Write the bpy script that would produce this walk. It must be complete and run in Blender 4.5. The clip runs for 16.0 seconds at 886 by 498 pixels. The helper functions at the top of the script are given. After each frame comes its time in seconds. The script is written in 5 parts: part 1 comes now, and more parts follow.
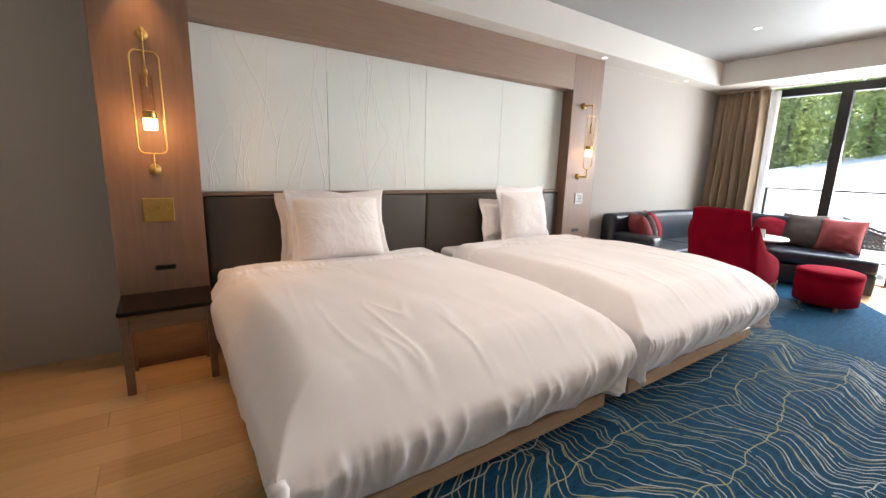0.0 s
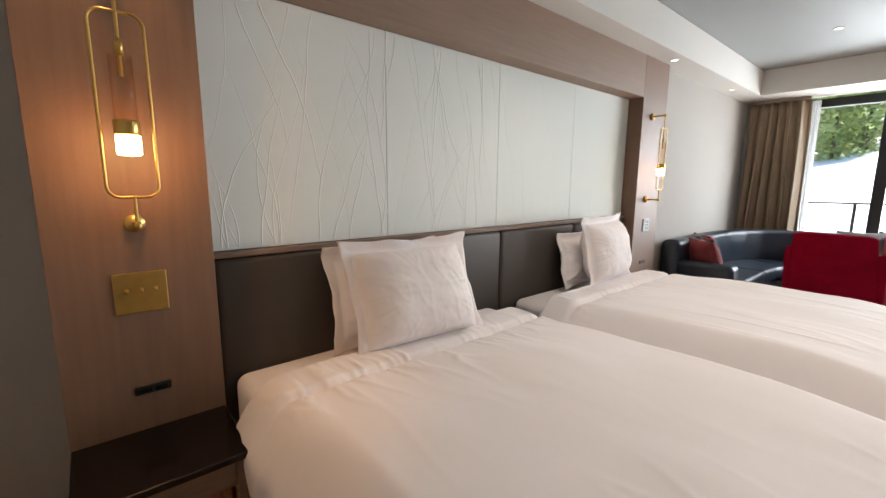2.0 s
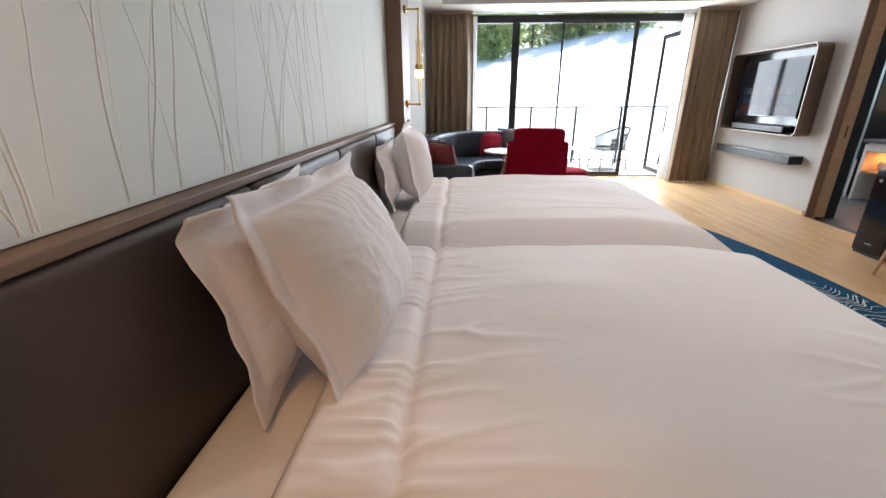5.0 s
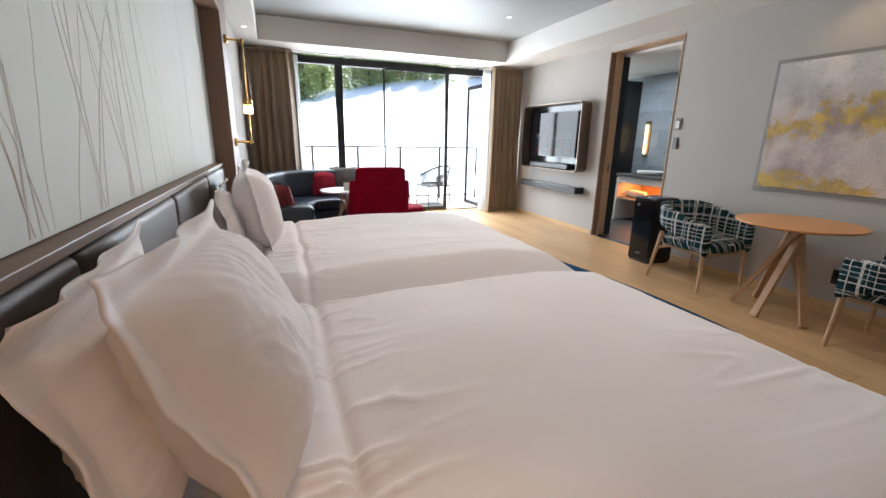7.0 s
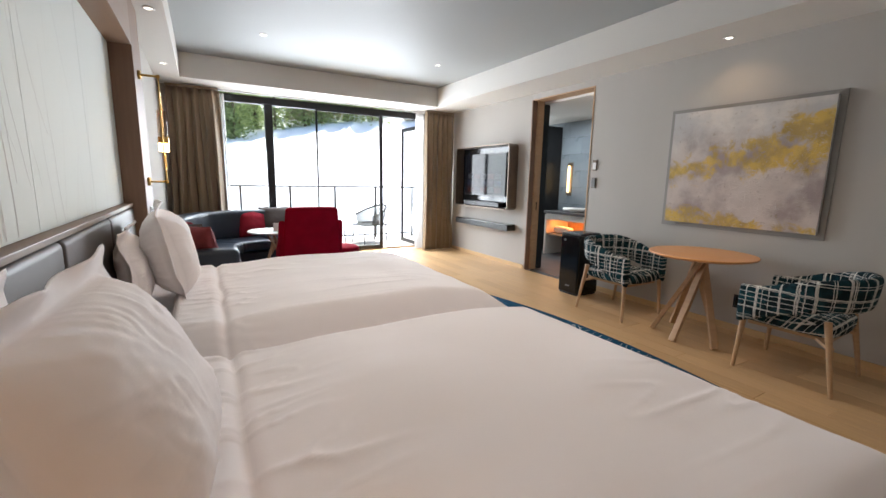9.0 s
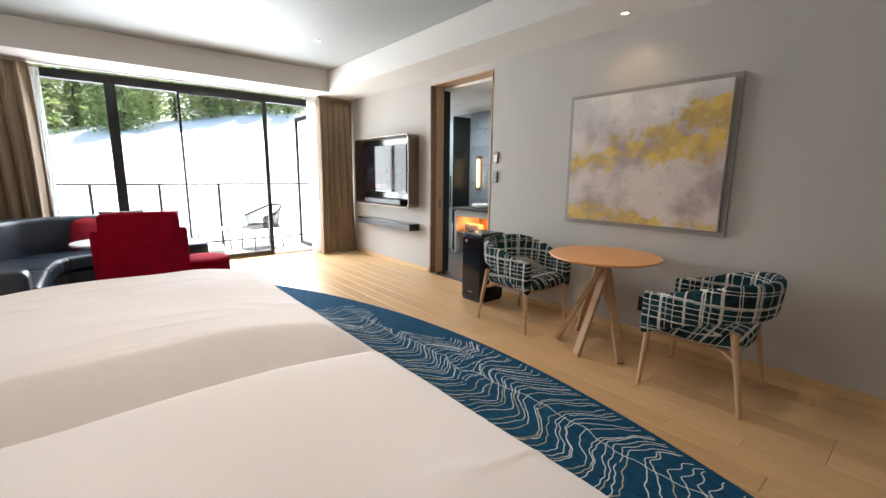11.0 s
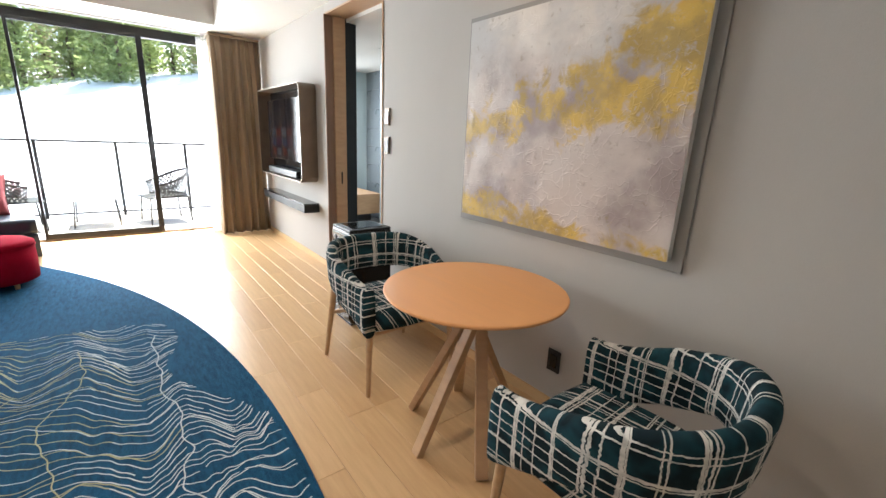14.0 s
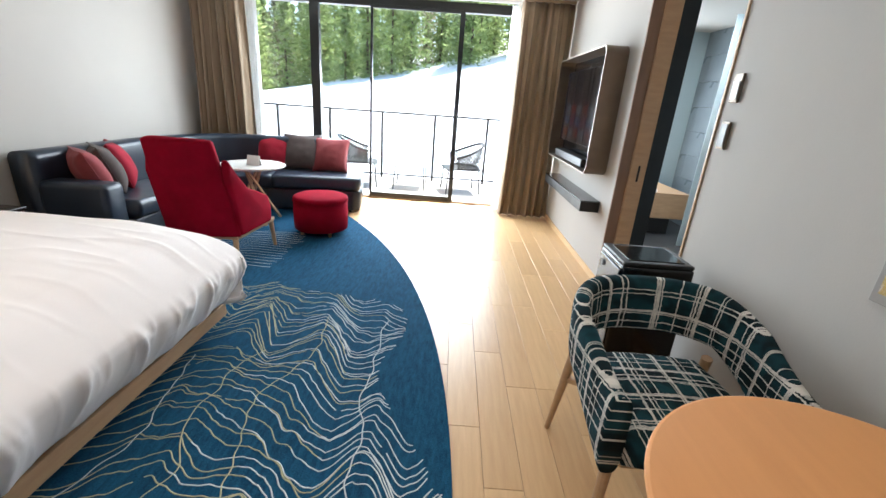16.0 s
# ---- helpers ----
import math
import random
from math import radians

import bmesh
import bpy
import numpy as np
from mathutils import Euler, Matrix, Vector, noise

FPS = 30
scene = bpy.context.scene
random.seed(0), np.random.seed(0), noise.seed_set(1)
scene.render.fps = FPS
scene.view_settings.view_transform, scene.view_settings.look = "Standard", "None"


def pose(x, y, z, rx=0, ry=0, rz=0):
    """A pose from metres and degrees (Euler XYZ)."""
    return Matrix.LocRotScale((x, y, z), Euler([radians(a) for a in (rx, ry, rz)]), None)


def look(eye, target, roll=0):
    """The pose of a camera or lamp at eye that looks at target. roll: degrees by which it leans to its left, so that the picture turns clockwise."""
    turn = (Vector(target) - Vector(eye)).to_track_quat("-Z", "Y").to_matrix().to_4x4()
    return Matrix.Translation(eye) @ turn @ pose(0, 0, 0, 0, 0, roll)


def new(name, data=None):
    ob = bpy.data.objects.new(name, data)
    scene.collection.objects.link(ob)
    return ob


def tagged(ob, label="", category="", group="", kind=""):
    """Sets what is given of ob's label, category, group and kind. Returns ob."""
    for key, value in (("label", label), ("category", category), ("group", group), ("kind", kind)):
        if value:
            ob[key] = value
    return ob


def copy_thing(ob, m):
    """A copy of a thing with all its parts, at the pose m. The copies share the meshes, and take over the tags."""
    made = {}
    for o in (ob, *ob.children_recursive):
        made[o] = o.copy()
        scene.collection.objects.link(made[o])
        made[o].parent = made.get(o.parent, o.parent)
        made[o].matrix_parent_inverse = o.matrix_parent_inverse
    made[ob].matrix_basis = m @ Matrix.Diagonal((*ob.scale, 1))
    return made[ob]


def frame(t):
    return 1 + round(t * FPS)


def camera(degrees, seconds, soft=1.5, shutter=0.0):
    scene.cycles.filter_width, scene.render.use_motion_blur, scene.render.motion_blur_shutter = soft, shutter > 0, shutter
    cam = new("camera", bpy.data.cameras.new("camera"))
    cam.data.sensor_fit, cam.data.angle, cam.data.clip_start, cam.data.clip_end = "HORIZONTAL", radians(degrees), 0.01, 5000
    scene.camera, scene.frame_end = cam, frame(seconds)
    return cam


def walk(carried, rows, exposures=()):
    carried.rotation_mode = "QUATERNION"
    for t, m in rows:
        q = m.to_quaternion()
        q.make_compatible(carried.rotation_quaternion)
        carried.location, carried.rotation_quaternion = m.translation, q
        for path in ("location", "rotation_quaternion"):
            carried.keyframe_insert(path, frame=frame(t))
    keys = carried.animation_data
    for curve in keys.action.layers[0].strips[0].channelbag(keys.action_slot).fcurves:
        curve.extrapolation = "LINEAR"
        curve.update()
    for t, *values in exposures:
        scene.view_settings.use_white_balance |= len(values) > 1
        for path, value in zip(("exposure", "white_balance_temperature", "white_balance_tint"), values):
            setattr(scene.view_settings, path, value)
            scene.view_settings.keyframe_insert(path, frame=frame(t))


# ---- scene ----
cam = camera(93.7, 16.0)
PATH = [
    (0, (-0.075, 0.044, 1.31), (1.03, 1.666, 0.921), 1.7),
    (0.5, (-0.144, 0.346, 1.339), (0.992, 1.951, 0.976), 1.5),
    (1, (-0.159, 0.672, 1.33), (1.024, 2.249, 0.988), 1.1),
    (1.5, (-0.165, 1.006, 1.369), (1.063, 2.552, 1.049), 0.6),
    (2, (-0.207, 1.351, 1.388), (1.076, 2.853, 1.072), 0.4),
    (2.5, (-0.247, 1.658, 1.391), (1.113, 3.088, 1.066), 0.2),
    (3, (-0.226, 1.934, 1.381), (1.254, 3.223, 0.998), 0.1),
    (3.5, (-0.185, 2.148, 1.35), (1.458, 3.178, 0.861), 0.5),
    (4, (-0.196, 2.33, 1.332), (1.577, 3.056, 0.76), -0.1),
    (4.5, (-0.214, 2.486, 1.305), (1.639, 2.887, 0.665), -0.6),
    (5, (-0.129, 2.6, 1.301), (1.747, 2.694, 0.615), -0.2),
    (7.5, (0.025, 2.831, 1.302), (1.798, 2.018, 0.859), 1.0),
    (8, (0.015, 2.808, 1.315), (1.769, 1.93, 0.927), 1.0),
    (8.5, (0.003, 2.803, 1.303), (1.74, 1.877, 0.95), 1.1),
    (11, (0.333, 2.061, 1.31), (1.848, 0.804, 0.96), 0.6),
    (11.5, (0.386, 1.72, 1.319), (1.867, 0.427, 0.953), 0.7),
    (12, (0.401, 1.42, 1.308), (1.861, 0.108, 0.928), 1.0),
    (12.5, (0.432, 1.115, 1.326), (1.878, -0.207, 0.924), 1.1),
    (13, (0.483, 0.83, 1.361), (1.928, -0.485, 0.934), 1.3),
    (13.5, (0.554, 0.534, 1.368), (2.016, -0.752, 0.91), 1.7),
    (14, (0.671, 0.348, 1.349), (2.189, -0.854, 0.845), 2.6),
    (14.5, (0.895, 0.176, 1.366), (2.492, -0.886, 0.8), 3.4),
    (15, (1.085, 0.066, 1.358), (2.816, -0.708, 0.724), 3.8),
    (15.5, (1.291, -0.05, 1.383), (3.136, -0.448, 0.722), 3.9),
    (16, (1.461, -0.058, 1.364), (3.344, -0.043, 0.691), 4.1),
]
walk(cam, [(t, look(eye, target, roll)) for t, eye, target, roll in PATH], [(0, 1.84, 6450, 12), (1.5, 1.62, 6400, 11), (2.5, 1.46, 6300, 10), (3.5, 1.38, 6150, 10), (5, 1.38, 6000, 10), (8, 1.32, 6100, 11), (11, 1.6, 6350, 10), (14.5, 1.95, 6300, 9), (16, 1.74, 6000, 7)])

# ---- world, sun, lamps ----
world = bpy.data.worlds.new("world")
scene.world = world
world.use_nodes = True
wn = world.node_tree.nodes
sky = wn.new("ShaderNodeTexSky")
sky.sky_type, sky.sun_disc = "NISHITA", False
sky.sun_elevation, sky.sun_rotation = radians(69), radians(122)
sky.air_density, sky.dust_density = 1.0, 2.0
world.node_tree.links.new(sky.outputs[0], wn["Background"].inputs[0])
wn["Background"].inputs[1].default_value = 0.15

sun = new("sun", bpy.data.lights.new("sun", "SUN"))
sun.data.energy, sun.data.angle, sun.data.color = 5.0, radians(0.5), (1.0, 0.95, 0.86)
sun.matrix_world = look((13, -8, 40), (0, 0, 0))


def area_lamp(name, m, sx, sy, watts, col):
    d = bpy.data.lights.new(name, "AREA")
    d.shape, d.size, d.size_y, d.energy, d.color = "RECTANGLE", sx, sy, watts, col
    ob = new(name, d)
    ob.matrix_world = m
    return ob


def spot_lamp(name, m, watts, col, cone=100, blend=0.8, size=0.04):
    d = bpy.data.lights.new(name, "SPOT")
    d.energy, d.color, d.spot_size, d.spot_blend, d.shadow_soft_size = watts, col, radians(cone), blend, size
    ob = new(name, d)
    ob.matrix_world = m
    return ob


def point_lamp(name, x, y, z, watts, col, size=0.03):
    d = bpy.data.lights.new(name, "POINT")
    d.energy, d.color, d.shadow_soft_size = watts, col, size
    ob = new(name, d)
    ob.location = (x, y, z)
    return ob


WARM, COOL = (1.0, 0.66, 0.36), (0.93, 0.97, 1.0)
# daylight through the wide window
area_lamp("window_daylight", look((7.42, 0.65, 1.35), (0, 0.65, -1.6)), 2.9, 2.2, 100, COOL)
CEILING_SPOTS = [(5.15, 2.1), (5.15, 0.98), (5.15, -0.05), (2.05, 2.1), (2.05, 0.98), (2.05, -0.05), (-0.55, 1.9), (-0.55, 0.4)]
SOFFIT_SPOTS = [(2.04, -1.07), (3.97, 3.03), (5.74, 3.06), (-0.1, 3.02)]
for x, y in CEILING_SPOTS:
    spot_lamp("downlight_beam", look((x, y, 2.77), (x, y, 0)), 1.5 if x > 4 else (14 if x > 0 and y > 0.5 else 9 if x > 0 else 0.8), (1.0, 0.84, 0.7), 125)
spot_lamp("downlight_beam", look((2.04, -1.07, 2.47), (2.04, -1.07, 0)), 1.6, WARM, 140)
spot_lamp("downlight_beam", look((-0.1, 3.0, 2.47), (-0.1, 2.9, 0)), 8, (1.0, 0.55, 0.24), 60, 0.5, 0.025)
point_lamp("sconce_glow", -0.09, 3.005, 1.495, 1.2, (1.0, 0.48, 0.18))
point_lamp("sconce_glow", 3.8, 3.005, 1.51, 1.1, (1.0, 0.6, 0.28))
area_lamp("nightstand_glow", look((-0.1, 2.95, 0.36), (-0.1, 2.95, 0)), 0.3, 0.06, 0.1, (1.0, 0.5, 0.18))
area_lamp("vanity_glow", look((5.1, -2.8, 0.625), (5.1, -2.8, 0)), 0.8, 0.1, 2.4, (1.0, 0.34, 0.07))
area_lamp("bathroom_ceiling_glow", look((5.4, -2.2, 2.34), (5.4, -2.2, 0)), 0.9, 0.5, 11, COOL)
# Added fill light for the bathroom; its east wall has no window.
area_lamp("bathroom_fill_light", look((7.25, -2.2, 1.5), (5, -2.3, 1.2)), 0.8, 1.2, 9, COOL)


# ---- materials ----
def socket(node, *names):
    for n in names:
        if n in node.inputs:
            return node.inputs[n]


def material(name, col, col2=None, rough=0.6, metal=0.0, scale=6.0, detail=6.0, bump=0.15, fine=120.0, spread=0.5, stretch=(1, 1, 1), sheen=0.0, coat=0.0, piece=0.0, rough_var=0.1, spec=0.5):
    m = bpy.data.materials.new(name)
    m.use_nodes = True
    nt = m.node_tree
    n, l = nt.nodes, nt.links
    p = n["Principled BSDF"]
    tc, mp = n.new("ShaderNodeTexCoord"), n.new("ShaderNodeMapping")
    mp.inputs["Scale"].default_value = stretch
    l.new(tc.outputs["Object"], mp.inputs[0])
    big, small = n.new("ShaderNodeTexNoise"), n.new("ShaderNodeTexNoise")
    big.inputs["Scale"].default_value, big.inputs["Detail"].default_value = scale, detail
    small.inputs["Scale"].default_value, small.inputs["Detail"].default_value = fine, 3
    l.new(mp.outputs[0], big.inputs[0])
    l.new(mp.outputs[0], small.inputs[0])
    ramp = n.new("ShaderNodeValToRGB")
    c2 = col2 or tuple(c * 0.86 for c in col)
    ramp.color_ramp.elements[0].position, ramp.color_ramp.elements[1].position = 0.5 - spread / 2, 0.5 + spread / 2
    ramp.color_ramp.elements[0].color, ramp.color_ramp.elements[1].color = (*c2, 1), (*col, 1)
    mixv = n.new("ShaderNodeMath")
    mixv.operation = "MULTIPLY_ADD"
    l.new(small.outputs[0], mixv.inputs[0])
    mixv.inputs[1].default_value = 0.3
    sub = n.new("ShaderNodeMath")
    sub.operation = "SUBTRACT"
    l.new(big.outputs[0], sub.inputs[0])
    sub.inputs[1].default_value = 0.15
    l.new(sub.outputs[0], mixv.inputs[2])
    fac = mixv.outputs[0]
    if piece:
        oi, add = n.new("ShaderNodeObjectInfo"), n.new("ShaderNodeMath")
        add.operation = "MULTIPLY_ADD"
        l.new(oi.outputs["Random"], add.inputs[0])
        add.inputs[1].default_value = piece
        off = n.new("ShaderNodeMath")
        off.operation = "SUBTRACT"
        l.new(fac, off.inputs[0])
        off.inputs[1].default_value = piece / 2
        l.new(off.outputs[0], add.inputs[2])
        fac = add.outputs[0]
    l.new(fac, ramp.inputs[0])
    l.new(ramp.outputs[0], p.inputs["Base Color"])
    rr = n.new("ShaderNodeMapRange")
    rr.inputs["To Min"].default_value, rr.inputs["To Max"].default_value = max(0.02, rough - rough_var), min(1, rough + rough_var)
    l.new(big.outputs[0], rr.inputs[0])
    l.new(rr.outputs[0], p.inputs["Roughness"])
    p.inputs["Metallic"].default_value, p.inputs["Specular IOR Level"].default_value = metal, spec
    if sheen:
        p.inputs["Sheen Weight"].default_value = sheen
        p.inputs["Sheen Roughness"].default_value = 0.4
    if coat:
        p.inputs["Coat Weight"].default_value, p.inputs["Coat Roughness"].default_value = coat, 0.08
    if bump:
        b = n.new("ShaderNodeBump")
        b.inputs["Strength"].default_value, b.inputs["Distance"].default_value = bump, 0.004
        l.new(mixv.outputs[0], b.inputs["Height"])
        l.new(b.outputs[0], p.inputs["Normal"])
    return m


def glow(name, col, strength):
    m = bpy.data.materials.new(name)
    m.use_nodes = True
    p = m.node_tree.nodes["Principled BSDF"]
    p.inputs["Base Color"].default_value = (*col, 1)
    p.inputs["Emission Color"].default_value = (*col, 1)
    p.inputs["Emission Strength"].default_value = strength
    return m


def clear_glass(name, tint=(1, 1, 1)):
    m = bpy.data.materials.new(name)
    m.use_nodes = True
    nt = m.node_tree
    n, l = nt.nodes, nt.links
    n.remove(n["Principled BSDF"])
    t, g, mx, fr = n.new("ShaderNodeBsdfTransparent"), n.new("ShaderNodeBsdfGlossy"), n.new("ShaderNodeMixShader"), n.new("ShaderNodeLayerWeight")
    t.inputs[0].default_value = (*tint, 1)
    g.inputs["Roughness"].default_value = 0.01
    fr.inputs["Blend"].default_value = 0.5
    pw, sc = n.new("ShaderNodeMath"), n.new("ShaderNodeMath")
    pw.operation, sc.operation = "POWER", "MULTIPLY_ADD"
    l.new(fr.outputs["Facing"], pw.inputs[0])
    pw.inputs[1].default_value = 5.0
    l.new(pw.outputs[0], sc.inputs[0])
    sc.inputs[1].default_value, sc.inputs[2].default_value = 0.6, 0.035
    l.new(sc.outputs[0], mx.inputs[0])
    l.new(t.outputs[0], mx.inputs[1])
    l.new(g.outputs[0], mx.inputs[2])
    l.new(mx.outputs[0], n["Material Output"].inputs[0])
    return m


PLASTER = material("plaster", (0.43, 0.405, 0.37), (0.395, 0.37, 0.335), 0.85, scale=2.0, fine=260, bump=0.25, spread=0.7)
GREYWALL = material("woven_wallcovering", (0.48, 0.46, 0.425), (0.435, 0.415, 0.385), 0.8, scale=2.5, fine=320, bump=0.35, spread=0.7, stretch=(1, 1, 0.35))
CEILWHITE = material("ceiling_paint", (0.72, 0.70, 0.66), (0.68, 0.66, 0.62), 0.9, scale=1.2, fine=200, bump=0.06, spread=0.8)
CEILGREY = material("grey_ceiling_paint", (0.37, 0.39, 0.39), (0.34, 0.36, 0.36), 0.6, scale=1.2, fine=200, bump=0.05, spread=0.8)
WOODWALL = material("taupe_veneer", (0.235, 0.138, 0.088), (0.185, 0.105, 0.066), 0.5, scale=5, fine=90, bump=0.08, spread=0.6, stretch=(9, 9, 0.7))
WOODBAND = material("taupe_veneer_across", (0.31, 0.21, 0.15), (0.25, 0.165, 0.115), 0.5, scale=5, fine=90, bump=0.08, spread=0.6, stretch=(0.7, 9, 9))
OAK = material("oak", (0.64, 0.42, 0.21), (0.50, 0.305, 0.145), 0.34, scale=4, fine=70, bump=0.1, spread=0.7, stretch=(0.9, 11, 11), piece=0.6, rough_var=0.08)
OAKPLAIN = material("light_oak", (0.52, 0.335, 0.19), (0.41, 0.255, 0.14), 0.45, scale=4, fine=70, bump=0.08, spread=0.6, stretch=(2, 2, 9))
BASEB = material("oak_baseboard", (0.62, 0.42, 0.22), (0.55, 0.36, 0.18), 0.45, scale=4, fine=60, bump=0.05, stretch=(1, 8, 8))
TABLETOP = material("orange_oak_tabletop", (0.76, 0.375, 0.15), (0.69, 0.33, 0.125), 0.38, scale=4, fine=60, bump=0.05, spread=0.7, stretch=(1, 9, 9))
DARKWOOD = material("dark_lacquered_wood", (0.014, 0.009, 0.008), (0.009, 0.006, 0.005), 0.16, scale=4, fine=60, bump=0.03, coat=0.1, spec=0.3, stretch=(1, 9, 9), rough_var=0.04)
NIGHTWOOD = material("brown_veneer", (0.22, 0.145, 0.10), (0.16, 0.10, 0.068), 0.45, scale=5, fine=80, bump=0.06, stretch=(1, 9, 9))
HEADLEATHER = material("charcoal_brown_leather", (0.066, 0.052, 0.043), (0.05, 0.04, 0.033), 0.48, scale=3, fine=420, bump=0.25, spread=0.7)
SOFALEATHER = material("navy_black_leather", (0.016, 0.026, 0.042), (0.010, 0.017, 0.03), 0.34, scale=4, fine=300, bump=0.25, spread=0.6)
REDFABRIC = material("red_velvet", (0.28, 0.004, 0.02), (0.20, 0.003, 0.014), 0.95, scale=6, fine=420, bump=0.3, spec=0.04)
LINEN = material("white_cotton", (0.90, 0.85, 0.84), (0.87, 0.82, 0.81), 0.85, scale=3, fine=600, bump=0.12, spread=0.9, sheen=0.1)
PINKCUSH = material("dusty_rose_fabric", (0.27, 0.058, 0.062), (0.20, 0.04, 0.044), 0.8, scale=12, fine=300, bump=0.4, sheen=0.08, spec=0.2)
GREYCUSH = material("grey_brown_fabric", (0.10, 0.08, 0.075), (0.07, 0.058, 0.054), 0.8, scale=12, fine=300, bump=0.4, sheen=0.08, spec=0.2)
REDCUSH = material("crimson_fabric", (0.34, 0.014, 0.035), (0.25, 0.01, 0.022), 0.8, scale=12, fine=300, bump=0.4, sheen=0.05, spec=0.2)
BRASS = material("brushed_brass", (0.66, 0.44, 0.14), (0.58, 0.38, 0.11), 0.34, 1.0, scale=30, fine=200, bump=0.03)
BLACKMETAL = material("black_metal", (0.02, 0.02, 0.021), (0.012, 0.012, 0.012), 0.4, 0.3, scale=8, fine=150, bump=0.04)
BRONZE = material("bronze_trim", (0.20, 0.155, 0.12), (0.16, 0.125, 0.095), 0.4, 0.6, scale=8, fine=150, bump=0.04)
BLACKGLOSS = material("black_gloss_plastic", (0.008, 0.008, 0.009), (0.006, 0.006, 0.006), 0.12, scale=8, fine=60, bump=0.0, rough_var=0.03)
SCREEN = material("tv_screen_glass", (0.006, 0.006, 0.008), (0.004, 0.004, 0.005), 0.06, scale=4, fine=60, bump=0.0, rough_var=0.02, spec=0.2)
WHITEPLASTIC = material("white_plastic", (0.75, 0.74, 0.72), None, 0.4, scale=6, fine=120, bump=0.02)
GREYPLASTIC = material("grey_plastic", (0.16, 0.16, 0.16), None, 0.4, scale=6, fine=120, bump=0.02)
BACKING = material("grey_backing_board", (0.30, 0.29, 0.27), None, 0.6, scale=6, fine=160, bump=0.05)
MARBLE = material("white_laminate", (0.74, 0.72, 0.69), (0.70, 0.68, 0.65), 0.25, scale=4, fine=60, bump=0.01)
CURTAIN = material("bronze_satin_curtain", (0.37, 0.275, 0.18), (0.28, 0.205, 0.13), 0.5, scale=6, fine=350, bump=0.3, sheen=0.3, stretch=(1, 1, 0.3))
SHEER = material("white_sheer", (0.85, 0.85, 0.84), None, 0.8, scale=8, fine=400, bump=0.1)
TILE = material("blue_grey_tile", (0.25, 0.29, 0.32), (0.19, 0.225, 0.25), 0.3, scale=3, fine=60, bump=0.04, piece=0.25)
STONEFLOOR = material("dark_stone_floor", (0.09, 0.09, 0.092), (0.065, 0.065, 0.068), 0.4, scale=4, fine=80, bump=0.05)
PALEBLUE = material("pale_blue_wall", (0.50, 0.60, 0.63), (0.45, 0.55, 0.58), 0.5, scale=2, fine=120, bump=0.05)
SNOW = material("snow", (0.86, 0.88, 0.90), (0.80, 0.82, 0.85), 0.7, scale=0.12, fine=3, bump=0.2)
DECK = material("pale_deck", (0.55, 0.53, 0.50), (0.48, 0.46, 0.43), 0.7, scale=3, fine=60, bump=0.1, stretch=(9, 1, 9))
BARK = material("bark", (0.13, 0.09, 0.06), (0.08, 0.055, 0.04), 0.9, scale=3, fine=20, bump=0.4)
# Leaf green is paled to stand in for glare and haze outside.
LEAF = material("haze_paled_conifer_green", (0.38, 0.45, 0.19), (0.24, 0.31, 0.12), 0.8, scale=0.8, fine=6, bump=0.2, piece=0.5)
LARCH = material("larch_yellow_green", (0.42, 0.37, 0.24), (0.30, 0.27, 0.17), 0.8, scale=0.8, fine=6, bump=0.2, piece=0.5)
WICKER = material("dark_rattan", (0.05, 0.055, 0.055), (0.03, 0.032, 0.033), 0.5, scale=20, fine=200, bump=0.3)


def translucent(m, share):
    """Lets light through thin leaves."""
    nt = m.node_tree
    t, mx = nt.nodes.new("ShaderNodeBsdfTranslucent"), nt.nodes.new("ShaderNodeMixShader")
    p = nt.nodes["Principled BSDF"]
    nt.links.new(p.inputs["Base Color"].links[0].from_socket, t.inputs[0])
    mx.inputs[0].default_value = share
    nt.links.new(p.outputs[0], mx.inputs[1])
    nt.links.new(t.outputs[0], mx.inputs[2])
    nt.links.new(mx.outputs[0], nt.nodes["Material Output"].inputs[0])


translucent(LEAF, 0.6)
translucent(LARCH, 0.5)
translucent(SHEER, 0.5)
translucent(CURTAIN, 0.12)


def creases(m):
    """Soft fold marks of laundered cloth."""
    nt = m.node_tree
    n, l = nt.nodes, nt.links
    tc, mp, t, b = n.new("ShaderNodeTexCoord"), n.new("ShaderNodeMapping"), n.new("ShaderNodeTexNoise"), n.new("ShaderNodeBump")
    mp.inputs["Scale"].default_value = (2.4, 0.9, 1.6)
    mp.inputs["Rotation"].default_value = (0, 0, -0.15)
    t.noise_type = "RIDGED_MULTIFRACTAL"
    t.inputs["Scale"].default_value, t.inputs["Detail"].default_value, t.inputs["Distortion"].default_value = 2.6, 3.0, 0.6
    l.new(tc.outputs["Object"], mp.inputs[0])
    l.new(mp.outputs[0], t.inputs[0])
    b.inputs["Strength"].default_value, b.inputs["Distance"].default_value = 0.22, 0.012
    l.new(t.outputs[0], b.inputs["Height"])
    first = n["Principled BSDF"].inputs["Normal"].links[0].from_node
    l.new(b.outputs[0], first.inputs["Normal"])


creases(LINEN)
GLASS = clear_glass("window_glass", (0.97, 0.985, 0.98))
SCONCEGLASS = clear_glass("smoky_sconce_glass", (0.98, 0.93, 0.87))
BULB = glow("lit_lamp_glass", (1.0, 0.62, 0.26), 7.0)
LED = glow("lit_downlight", (1.0, 0.9, 0.75), 1.7)
BATHGLOW = glow("lit_bathroom_lamp", (1.0, 0.68, 0.3), 2.5)


